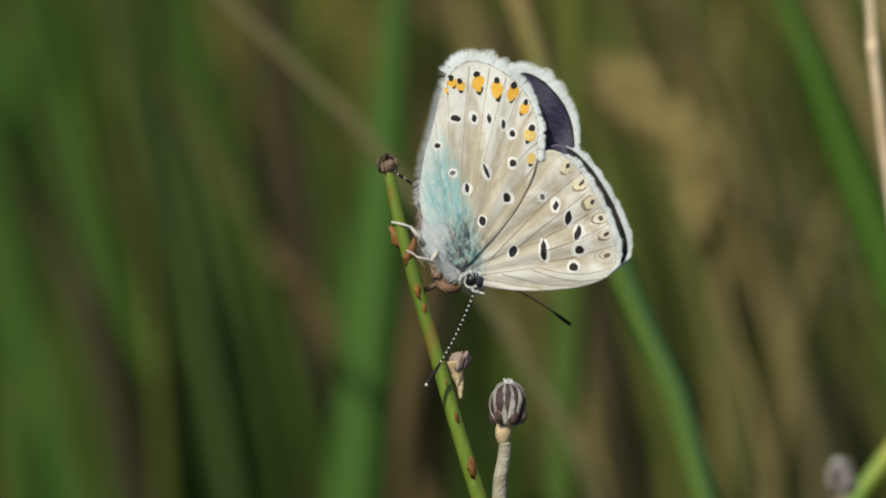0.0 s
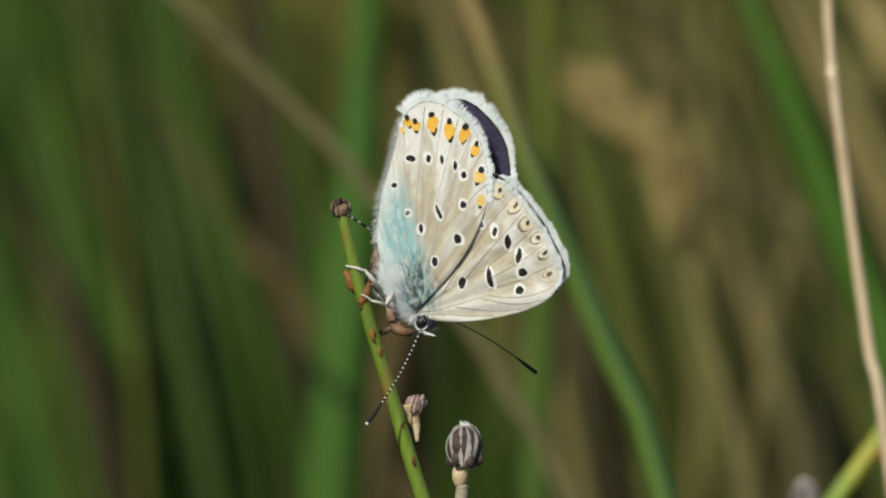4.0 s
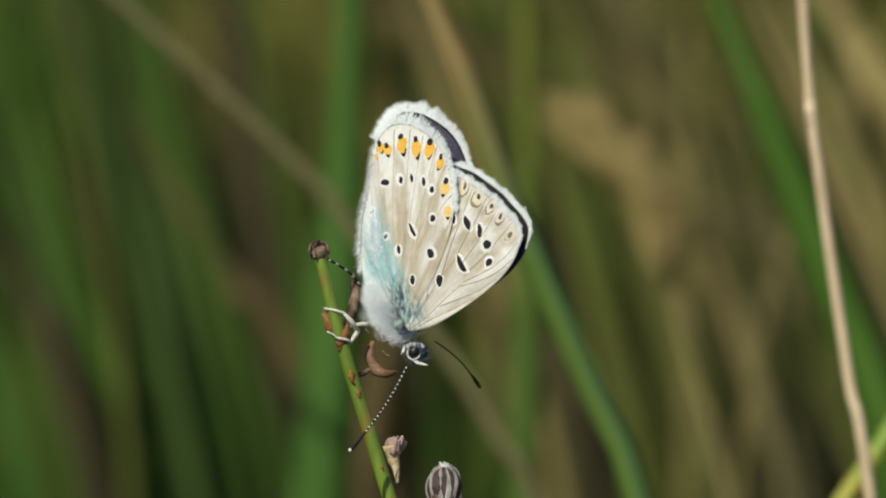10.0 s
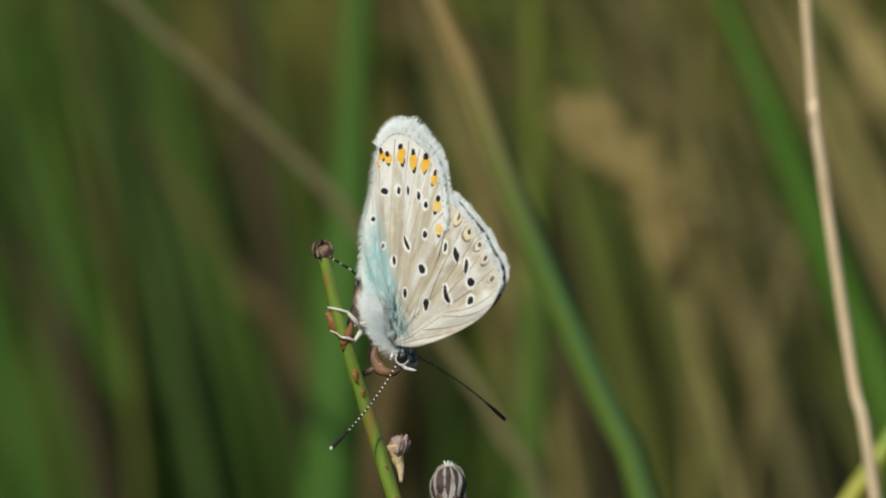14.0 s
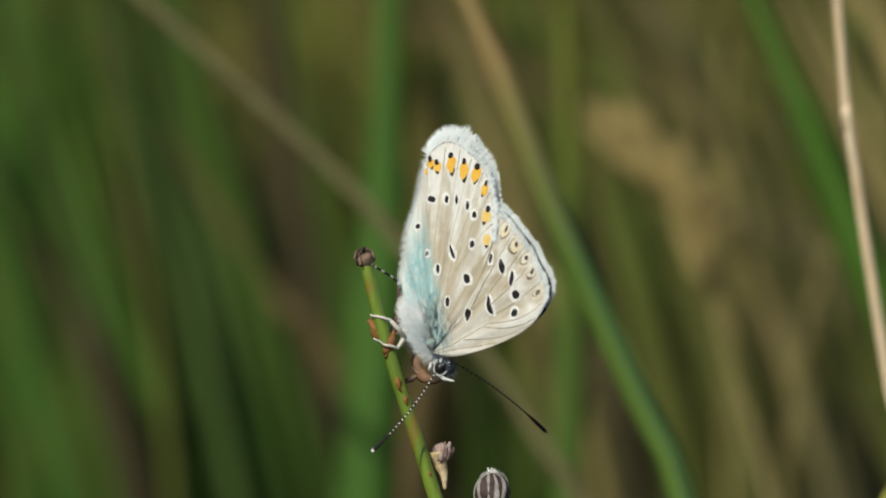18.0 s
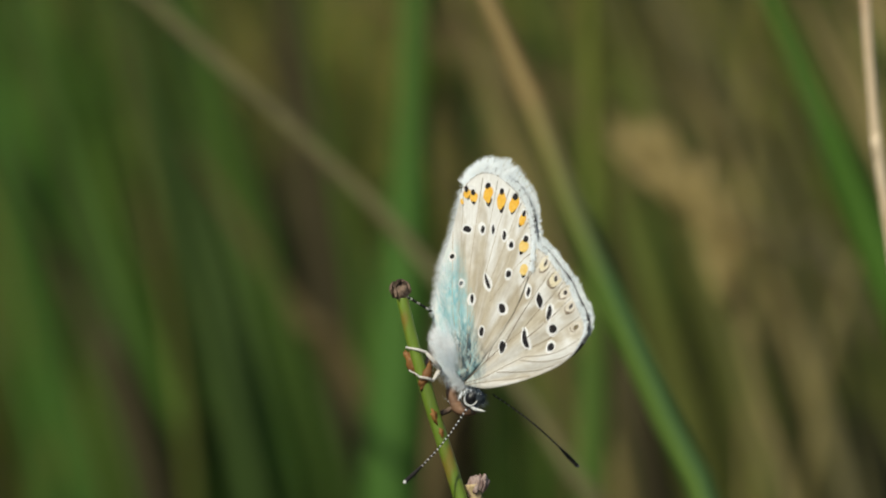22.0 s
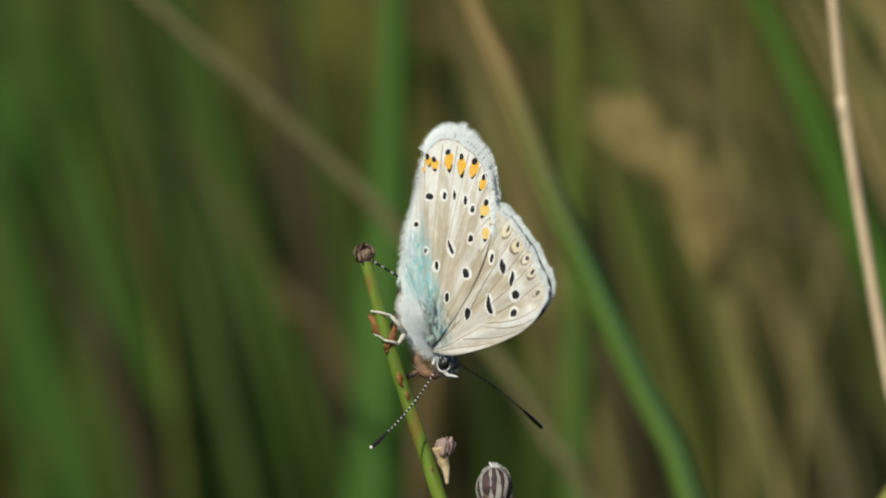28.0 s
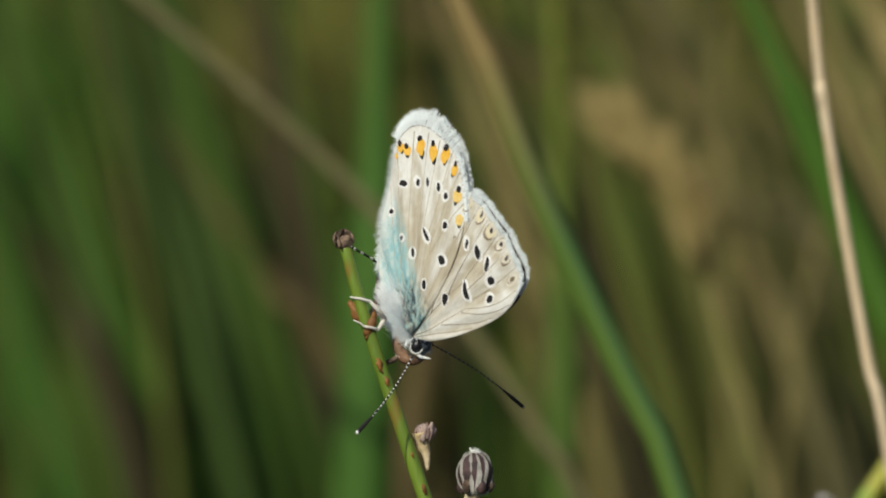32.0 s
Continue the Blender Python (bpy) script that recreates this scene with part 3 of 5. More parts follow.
seed_plume([(10.4, 16.7, 190), (14.4, 12.7, 190), (17.9, 8.9, 190), (20.7, 5.1, 190), (22.2, 0.8, 190), (23.3, -4.5, 190), (25.2, -12.0, 190), (28.0, -21.3, 190)], "drooping tan dry grass plume behind the butterfly", 0.8, M_TAN, 260, 29)
for pts, r, m, lab in (
        ([(40.0, 30.4, 300), (45.3, 17.9, 300), (51.2, 2.7, 300), (57.8, -30.3, 300)], 1.1, M_DRY2, "tan dry leaning grass stalk in the meadow"),
        ([(41.8, 11.5, 240), (37.0, 1.3, 240), (33.7, -11.9, 240), (31.6, -27.5, 240)], 0.42, M_DRY2, "tan dry crossing grass stalk in the meadow"),
        ([(28.4, 22.5, 340), (37.5, 7.8, 340), (50.1, -8.3, 340), (57.1, -22.3, 340)], 1.0, M_DRY, "grey dry leaning grass stalk in the meadow"),
):
    grass_stalk(pts, r, m, lab)
for i in range(8):
    depth = fresh.uniform(300, 460)
    wide = (1 + depth / 360) * 0.036
    x, h = fresh.uniform(330, 900) * wide, 470 * wide
    lean = fresh.gauss(0.28, 0.25) * 480 * wide
    grass_stalk([(x - lean, h * fresh.uniform(0.4, 1.1), depth), (x - lean * 0.3, h * 0.15, depth), (x + lean * 0.2, -h * 0.5, depth), (x + lean * 0.5, -h * 1.1, depth)],
                fresh.uniform(0.35, 0.6), M_DRY2 if i % 2 else M_G3, "thin dry tan grass stalk among others" if i % 2 else "thin olive grass stalk among others")


def meadow():
    """The grasses that fill the view behind, too many to count."""
    rng = random.Random(11)
    verts, faces = [], []

    def blade(x, y, h, w, lean, az, yaw):
        base = len(verts)
        n = 5
        dx, dy = math.cos(az), math.sin(az)
        sx, sy = math.cos(yaw), math.sin(yaw)
        for i in range(n + 1):
            u = i / n
            px = x + dx * lean * u * u
            py = y + dy * lean * u * u
            pz = h * (u - 0.25 * u * u * min(1, lean / h)) - 0.01
            ww = w * (0.75 + 0.25 * min(1, 3 * u)) * (1 - u) ** 0.55 / 2 + 0.0001
            verts.extend(((px - sx * ww, py - sy * ww, pz), (px + dx * 0.0006, py + dy * 0.0006, pz), (px + sx * ww, py + sy * ww, pz), (px - dx * 0.0004, py - dy * 0.0004, pz - 0.0003)))
        for i in range(n):
            a = base + i * 4
            for s in range(4):
                faces.append((a + s, a + (s + 1) % 4, a + 4 + (s + 1) % 4, a + 4 + s))

    for i in range(5200):
        y = 0.52 + 2.9 * rng.random() ** 1.6
        x = rng.uniform(-0.25, 0.25) * (1 + 2.2 * y)
        blade(x, y, rng.uniform(0.26, 0.52), rng.uniform(0.003, 0.0075), rng.uniform(0.0, 0.16), rng.gauss(-0.3, 1.2), rng.gauss(0, 0.6))
    for i in range(15000):
        x, y = rng.gauss(0, 1.5), rng.gauss(0.7, 1.7)
        if abs(x) < 0.25 * (1 + 2.2 * y) and y > 0.5:
            continue
        if abs(x) < 0.09 + 0.10 * max(0, y) and -0.6 < y <= 0.5:
            continue
        if abs(x) < 0.3 and -0.9 < y < 0.1:
            continue
        blade(x, y, rng.uniform(0.16, 0.34) if y < 0.5 else rng.uniform(0.24, 0.5), rng.uniform(0.004, 0.009), rng.uniform(0.0, 0.14), rng.uniform(0, 6.28), rng.uniform(0, 6.28))
    me = bpy.data.meshes.new("meadow_grass")
    me.from_pydata(verts, [], faces)
    me.materials.append(M_MEADOW)
    tagged(new("meadow_grass", me), "dense mixed green and brown meadow grass", "grass", kind="stuff")
    verts.clear(), faces.clear()
    for i in range(1800):
        y = rng.uniform(0.55, 1.5)
        x = (0.020 + 0.062 * rng.random() ** 0.7) * (0.55 + y)
        blade(x, y, rng.uniform(0.24, 0.56) if i % 3 else rng.uniform(0.3, 0.42), rng.uniform(0.0025, 0.0055), rng.uniform(0.02, 0.16), rng.gauss(3.0, 0.5), rng.gauss(0, 0.6))
    me = bpy.data.meshes.new("dry_meadow_grass")
    me.from_pydata(verts, [], faces)
    me.materials.append(M_MEADOW2)
    tagged(new("dry_meadow_grass", me), "patch of tan and olive half-dry grass", "grass", kind="stuff")


meadow()


# ---- the plant on which it perches ----
def board_mesh(bm):
    bmesh.ops.transform(bm, matrix=BOARD @ Matrix.Scale(MM, 4), verts=bm.verts)


def V(a, b, c=0.0):
    return Vector((a, b, -c))


def to_soil(before, last):
    """Board points that carry a stalk on down to the soil in growing steps."""
    full = BOARD @ Matrix.Scale(MM, 4)
    inv = full.inverted()
    q = full @ last
    d = (q - full @ before).normalized()
    out, step = [], 0.004
    while q.z > 0.02:
        d = (d * 0.86 + Vector((0, 0, -1)) * 0.14).normalized()
        q = q + d * min(step, max(0.01, q.z / 2))
        step = min(step * 1.5, 0.05)
        out.append(inv @ q)
    out.append(inv @ Vector((q.x, q.y, -0.014)))
    return out


def stalk(bm, line, r_top, r_low, sides=12, lumps=0.06, seen=None):
    """A stem through line and on to the soil, slowly thickening."""
    full = spline(line, 8 * len(line)) + to_soil(line[-2], line[-1])
    n = len(full)
    k = 8 * len(line)
    radii = [r_top + (r_low - r_top) * min(1, i / k) + max(0, i - k) * 0.02 for i in range(n)]
    tube(bm, full, radii, sides, lumps=lumps)


def perch():
    top = holder("perch_plant", Matrix.Identity(4), "slender green rush-like stem with rusty nodes and withered brown buds", "plant")
    line = [V(-6.93, 0.6), V(-6.73, -0.2), V(-6.25, -2.3), V(-5.66, -4.45), V(-5.08, -6.5), V(-4.2, -9.3), V(-2.97, -13.4), V(-1.7, -17.4), V(-0.85, -20.0)]
    bm = bmesh.new()
    stalk(bm, line, 0.37, 0.51)
    board_mesh(bm)
    part("stem", bm, M_STEM, top)
    # withered bud on the tip
    bm = bmesh.new()
    egg(bm, V(-7.02, 1.02), (0.52, 0.56, 0.52), lump=0.6, seed=3.0)
    rng = random.Random(2)
    for i in range(26):
        w, v = rng.uniform(0, 6.28), rng.uniform(-0.5, 1.3)
        d = Vector((math.cos(w) * math.cos(v), math.sin(v), math.sin(w) * math.cos(v)))
        a = V(-7.02, 1.05) + d * 0.5
        b = a + (d + Vector((0, 0.35, 0))).normalized() * rng.uniform(0.18, 0.38)
        egg(bm, (a + b) / 2, (0.09, 0.30, 0.12), Matrix.Rotation(w, 3, "Y") @ Matrix.Rotation(v, 3, "Z"), 5, 7, lump=0.7, seed=i)
    board_mesh(bm)
    part("withered_bud", bm, M_WITHER, top, "dark brown withered bud")
    # scales at the nodes
    for x, y, c, s, lean in ((-6.1, -3.75, -0.12, 1.5, 34), (-5.45, -4.35, -0.45, 1.2, -24), (-4.95, -6.9, -0.46, 0.75, 16), (-4.5, -8.0, -0.44, 0.55, 16), (-3.05, -12.7, -0.44, 0.35, 15), (-2.35, -14.9, -0.52, 0.5, 15), (-1.35, -18.1, -0.54, 0.95, 12)):
        bm = bmesh.new()
        egg(bm, V(x, y, c + 0.06), (0.27 * s, 0.66 * s, 0.14), Matrix.Rotation(radians(lean), 3, "Z"), lump=0.75, seed=x)
        board_mesh(bm)
        part("node_scale", bm, M_RUST, top, "rusty brown scale")
    # dry curled florets beside the stem
    for pts, r, wide in (([V(-5.5, -4.0, 0.7), V(-4.95, -2.8, 1.8), V(-4.75, -1.4, 2.6), V(-4.9, -0.3, 2.8)], 0.32, 1.0),
                   ([V(-3.6, -4.7, 1.7), V(-3.85, -5.5, 1.4), V(-3.5, -6.4, 1.1), V(-2.8, -6.75, 1.0), V(-2.1, -6.6, 1.4)], 0.32, 0.6),
                   ([V(-4.9, -6.9, 0.5), V(-4.2, -6.7, 1.0), V(-3.6, -6.3, 1.2)], 0.16, 1.0)):
        bm = bmesh.new()
        tube(bm, spline(pts, 18), [r * 0.45, r, r * 1.15, r * 0.9, r * 0.25], 9, lumps=0.4)
        board_mesh(bm)
        part("dry_floret", bm, M_PETAL if wide < 1 else M_WITHER, top, "curled dry brown floret")
    # small side bud
    bm = bmesh.new()
    tube(bm, spline([V(-2.1, -13.7, 0.3), V(-2.15, -12.9, 0.45), V(-2.4, -12.0, 0.6), V(-2.5, -11.3, 0.6)], 16), [0.10, 0.22, 0.45, 0.66], 14, lumps=0.3)
    board_mesh(bm)
    cup = part("side_bud", bm, M_BUFF, top, "small buff side bud with pinkish brown rim")
    bm = bmesh.new()
    rng = random.Random(8)
    for i in range(24):
        w, f = i * 2.4, (i % 3) * 0.33
        a = V(-2.25 + 0.55 * math.cos(w) * (1 - 0.3 * f), -11.55 + 0.5 * f + 0.15 * math.cos(w), 0.6 + 0.55 * math.sin(w))
        egg(bm, a, (0.17, 0.42, 0.13), Matrix.Rotation(-0.3 * math.cos(w) + rng.uniform(-0.2, 0.2), 3, "Z"), 6, 8, lump=0.5, seed=i)
    egg(bm, V(-2.3, -11.15, 0.6), (0.5, 0.34, 0.5), Matrix.Rotation(-0.3, 3, "Z"), lump=0.5)
    board_mesh(bm)
    part("bud_rim", bm, plain("pinkish_brown", (0.22, 0.13, 0.11), (0.46, 0.36, 0.32), 1200.0, 0.75), cup)
    return top


def seed_head(x, y, c, label, lean=0.0, scale=1.0):
    """A closed seed head: silvery and dark bracts in stripes over a buff collar on a downy stalk."""
    top = holder("seed_head", Matrix.Identity(4), label, "seed head", "closed seed heads")
    turn = Matrix.Rotation(radians(lean), 3, "Z")
    o = V(x, y, c)

    def P(v):
        return o + turn @ (Vector(v) * scale)

    line = [P((-0.12, -2.2, 0)), P((-0.2, -3.2, 0)), P((-0.42, -5.0, 0)), P((-0.25, -8.0, 0))]
    bm = bmesh.new()
    stalk(bm, line, 0.36 * scale, 0.46 * scale, 10, 0.10)
    board_mesh(bm)
    part("stalk", bm, M_HAIRY, top, "downy grey stalk")
    bm = bmesh.new()
    egg(bm, P((0, 0.05, 0)), (1.06 * scale, 1.22 * scale, 1.06 * scale), turn, 12, 16, lump=0.1)
    board_mesh(bm)
    part("core", bm, M_BRACT_D, top)
    bm = bmesh.new()
    egg(bm, P((-0.25, -1.65, 0)), (0.5 * scale, 0.75 * scale, 0.5 * scale), turn, 8, 12, lump=0.2)
    board_mesh(bm)
    part("collar", bm, M_BUFF, top, "buff collar")
    rng = random.Random(9)
    for i in range(11):
        w0 = 2 * math.pi * (i + 0.3 + rng.uniform(-0.2, 0.2)) / 11
        top_v, wide = rng.uniform(6, 20), rng.uniform(0.09, 0.15)
        bm = bmesh.new()
        rows = []
        for k in range(10):
            f = k / 9
            v = radians(160 - f * (160 - top_v))
            w = w0 + 0.12 * math.sin(f * 4 + i)
            half = wide * (0.35 + math.sin(math.pi * min(1, f * 0.9 + 0.15)) * 0.9) * (1 if f < 0.8 else (1 - f) / 0.2 * 0.8 + 0.2)
            swell = 1.03 + 0.05 * math.sin(f * 9 + i * 2)
            row = []
            for e, up in ((-1, 0.0), (0, 0.07), (1, 0.0)):
                d = w + e * half / max(0.35, math.sin(v))
                r = (swell + up)
                row.append(bm.verts.new(P((r * math.sin(v) ** 0.72 * math.cos(d), 1.22 * r * math.cos(v), r * math.sin(v) ** 0.72 * math.sin(d)))))
            rows.append(row)
        for p, q in zip(rows, rows[1:]):
            bm.faces.new((p[0], p[1], q[1], q[0]))
            bm.faces.new((p[1], p[2], q[2], q[1]))
        bmesh.ops.solidify(bm, geom=bm.faces[:], thickness=0.06 * scale)
        board_mesh(bm)
        part("bract", bm, M_BRACT_W, top, "silvery white bract" if i == 0 else "")
    rng = random.Random(7)
    for i in range(6):
        w = 2 * math.pi * (i + 0.1) / 6
        bm = bmesh.new()
        egg(bm, P((0.82 * math.cos(w), -0.70 + 0.12 * math.sin(w * 3), 0.82 * math.sin(w))), (0.32 * scale, 0.44 * scale, 0.32 * scale), turn, 7, 9, lump=0.2, seed=i)
        board_mesh(bm)
        part("outer_bract", bm, M_BRACT_D if i % 2 else M_WITHER, top, "brown outer bract" if i == 0 else "")
    bm = bmesh.new()
    for i in range(26):
        w = rng.uniform(0, 6.28)
        a = P((0.12 * math.cos(w), 1.05, 0.12 * math.sin(w)))
        b = P((rng.uniform(0.1, 0.5) * math.cos(w), 1.35 + rng.uniform(0, 0.25), 0.4 * math.sin(w)))
        tube(bm, [a, (a + b) / 2, b], [0.05 * scale, 0.04 * scale, 0.015 * scale], 4)
    board_mesh(bm)
    part("tuft", bm, M_WHITE, top, "white tuft of hairs")
    return top


perch()
seed_head(0.92, -14.05, 0.2, "closed seed head striped silver and dark brown on a downy stalk", scale=1.08)
seed_head(27.1, -20.6, 70.0, "closed brown and silver seed head near a yellow-green stem", lean=10, scale=1.06)


def side_stem():
    top = holder("branching_stem", Matrix.Identity(4), "yellow-green stem with rusty node and withered tip", "plant")
    line = [V(38.3, -5.1, 75), V(37.5, -8.1, 75), V(35.5, -12.3, 75), V(33.0, -16.1, 75), V(30.3, -19.9, 75), V(27.2, -24.3, 75), V(23.7, -29.6, 75), V(19.6, -35.9, 75)]
    bm = bmesh.new()
    stalk(bm, line, 0.62, 0.78, 10, 0.08)
    board_mesh(bm)
    part("stem", bm, M_YSTEM, top)
    bm = bmesh.new()
    egg(bm, V(38.4, -4.2, 75), (0.85, 1.1, 0.85), lump=0.5)
    board_mesh(bm)
    part("withered_tip", bm, M_BRACT_W, top, "pale withered tip")
    bm = bmesh.new()
    egg(bm, V(33.3, -17.0, 74.2), (0.5, 0.95, 0.5), Matrix.Rotation(radians(-30), 3, "Z"), lump=0.3)
    board_mesh(bm)
    part("node_scale", bm, M_RUST, top, "rusty brown scale")


side_stem()

# ---- the butterfly ----
HIND = [(0.2, -0.5), (-1.2, 0.8), (-2.15, 2.4), (-2.5, 3.7), (-2.55, 5.1), (-2.26, 6.9), (-1.84, 8.6), (-1.45, 10.3), (-1.03, 11.65), (-0.35, 12.47), (0.5, 12.86),
        (1.75, 12.66), (3.05, 11.95), (4.05, 10.95), (4.7, 9.8), (5.0, 8.75), (5.05, 7.6), (4.9, 6.4), (4.5, 5.1), (3.65, 3.4), (2.5, 1.8), (1.2, 0.4)]
FORE = [(-0.9, -1.0), (0.7, -1.55), (2.4, -1.72), (4.4, -1.68), (6.7, -1.38), (8.25, -0.85), (9.0, -0.2), (9.32, 0.6), (9.15, 1.75), (8.65, 3.0), (7.95, 4.35), (7.2, 5.5),
        (6.45, 6.35), (5.6, 7.05), (4.35, 7.25), (2.3, 6.0), (0.2, 3.2), (-1.1, 0.6)]
# veins: root to margin, the cell's two edges first
HIND_VEINS = [[(0.2, -0.3), (0.45, 3.0), (0.75, 4.2), (1.35, 5.5)], [(0.3, -0.3), (1.2, 2.6), (1.9, 4.6), (2.1, 5.5)], [(0.1, -0.2), (-1.0, 4.0), (-1.45, 7.2), (-1.65, 9.0)],
              [(0.1, 0.2), (-0.5, 4.0), (-0.75, 8.5), (-0.95, 11.5)], [(0.32, 2.3), (0.15, 6.0), (0.25, 9.0), (0.45, 12.5)], [(0.75, 4.2), (1.15, 7.0), (1.4, 9.5), (1.75, 12.35)],
              [(1.35, 5.5), (1.95, 8.2), (2.35, 9.9), (2.85, 11.8)], [(1.9, 5.9), (2.7, 8.0), (3.2, 9.5), (3.8, 11.0)], [(2.1, 5.5), (3.1, 7.3), (3.9, 8.8), (4.6, 9.75)],
              [(1.9, 4.6), (3.2, 6.0), (4.3, 7.2), (4.95, 7.75)], [(0.5, 0.1), (1.9, 2.1), (3.5, 4.4), (4.8, 6.3)]]
FORE_VEINS = [[(-0.8, -0.9), (0.8, -0.85), (2.4, -0.55), (4.3, -0.2)], [(-0.8, -0.8), (1.2, 0.15), (2.8, 0.9), (4.2, 1.4)], [(1.2, 0.15), (3.0, 2.2), (4.6, 4.0), (6.7, 5.9)],
              [(2.8, 0.9), (4.6, 2.5), (5.8, 3.5), (7.35, 4.9)], [(4.2, 1.4), (5.6, 2.35), (6.7, 2.95), (8.0, 3.85)], [(4.65, 0.85), (6.0, 1.4), (7.2, 1.95), (8.6, 2.75)],
              [(4.5, 0.2), (6.2, 0.5), (7.5, 0.9), (9.05, 1.45)], [(4.3, -0.2), (6.0, -0.45), (7.5, -0.4), (9.0, 0.05)], [(3.9, -0.35), (5.6, -0.8), (7.0, -0.9), (8.3, -0.72)],
              [(2.0, -0.75), (3.6, -1.05), (5.2, -1.25), (6.6, -1.22)], [(-0.5, -1.05), (1.4, -1.2), (3.0, -1.4), (4.6, -1.5)]]


def outline(pts, n):
    p = [Vector((x, y, 0)) for x, y in pts]
    full = spline(p + [p[0]], n + 1)
    return full[:-1]


def between(rows, t):
    """The row at t seconds, straight from one row to the next."""
    if t <= rows[0][0]:
        return rows[0][1:]
    for p, q in zip(rows, rows[1:]):
        if t <= q[0]:
            f = (t - p[0]) / (q[0] - p[0])
            return tuple(x + (y - x) * f for x, y in zip(p[1:], q[1:]))
    return rows[-1][1:]


def relief(x, y, root):
    """Shallow pleats that fan out from the wing's root, and a slight dish."""
    d = Vector((x - root[0], y - root[1]))
    r = d.length
    w = math.atan2(d.y, d.x)
    z = 0.085 * math.sin(w * 24) * min(1, r / 6) + 0.10 * math.sin(r * 0.32)
    if root == HIND[0]:
        # the front edge bends down on to the forewing
        edge = between(((-0.5, 0.2), (0.4, 1.2), (1.8, 2.5), (3.4, 3.65), (5.1, 4.5), (6.4, 4.9), (7.6, 5.05), (9.5, 6.5)), y)[0]
        z -= 0.13 * max(0, 1 - (edge - x) * 0.75 / 0.7) ** 2 * min(1, r / 2) * max(0, min(1, (6.0 - y) / 1.6))
    return z


def scales_at(kind, x, y):
    """Shares of blue dust, pale scaling with painted pleat shading, and dark root dust on the underside."""
    j = noise.noise(Vector((x * 1.3, y * 1.3, 2.0))) * 0.5
    root = (HIND if kind == "hind" else FORE)[0]
    way = math.atan2(y - root[1], x - root[0])
    far = math.hypot(x - root[0], y - root[1])
    # relief shading put into the colour: pale ridges, browner valleys; random streaks too
    pleat = 0.26 * math.sin(way * 24 + 0.6) * min(1, far / 4) + 0.25 * noise.noise(Vector((way * 9, far * 0.25, 3.0))) + 0.35 * noise.noise(Vector((way * 32, far * 0.45, 8.0))) + 0.2 * noise.noise(Vector((x * 2.6, y * 2.6, 5.0)))
    if kind == "hind":
        edge = 2.1 - 0.31 * y
        blue = max(0.0, min(1.0, (edge - x) / 0.9)) * (1 - max(0, min(1, (y - 5.6) / 3.2))) * (0.28 + 0.72 * min(1, max(0, (x + 2.7 - 0.1 * abs(y - 4)) / 1.5)))
        blue = blue * (1 + j * 0.5) * (0.9 + 0.7 * noise.noise(Vector((way * 14, far * 0.55, 6.0))) + 0.5 * noise.noise(Vector((x * 4.2, y * 4.2, 7.0))))
        dark = max(0.0, 1 - Vector((x - 0.2, (y - 0.9) * 0.8)).length / 2.0) * 1.2
        streak = noise.noise(Vector((way * 11, far * 0.3, 9.0))) * min(1, far / 5)
        pale = (1.1 * max(0, 1 - abs(x + 2.4) / 2.0) + 0.25 * max(0, min(1, (y - 7.5) / 2)) + 1.1 * max(0, streak) + 0.05 + 0.9 * max(0, 1 - abs(x - 1.75) / 0.75) * max(0, min(1, (y - 5.6) / 2.0)) + 0.5 * max(0, 1 - abs(x - 4.9) / 0.6)
                + 0.9 * max(0, min(1, (y - 11.2 + 0.3 * max(0, x - 1)) / 0.9)))
        for mx, my, rx, ry, turn in HIND_MOONS:
            c, s = math.cos(radians(turn)), math.sin(radians(turn))
            u, v = (x - mx) * c + (y - my) * s, -(x - mx) * s + (y - my) * c
            if v < 0.4:
                room = max(0.12, (rx + 0.16) * (1 + v / 3.0))
                pale += 0.95 * max(0, 1 - (u / room) ** 2) * max(0, 1 - max(0, -v - 0.4) / 1.9)
    else:
        blue = max(0, 1 - Vector((x + 0.2, y)).length / 1.4) * 0.8
        dark = max(0, 1 - Vector((x + 0.2, y + 0.1)).length / 1.6) * 0.6
        pale = (0.6 * max(0, noise.noise(Vector((x * 0.4, y * 1.9, 4.0)))) + 0.7 * max(0, 1 - abs((x - 9.0) + (y - 1.5) * 0.55) / 0.7) + 0.45 * max(0, min(1, (1.0 - y) / 1.8))
                + 0.5 * max(0, 1 - abs((x - 7.3) + (y - 1.5) * 0.4) / 0.7) + 0.15)
    pale += pleat
    return max(0, min(1, blue)), max(0, min(1, pale)), max(0, min(1, dark))


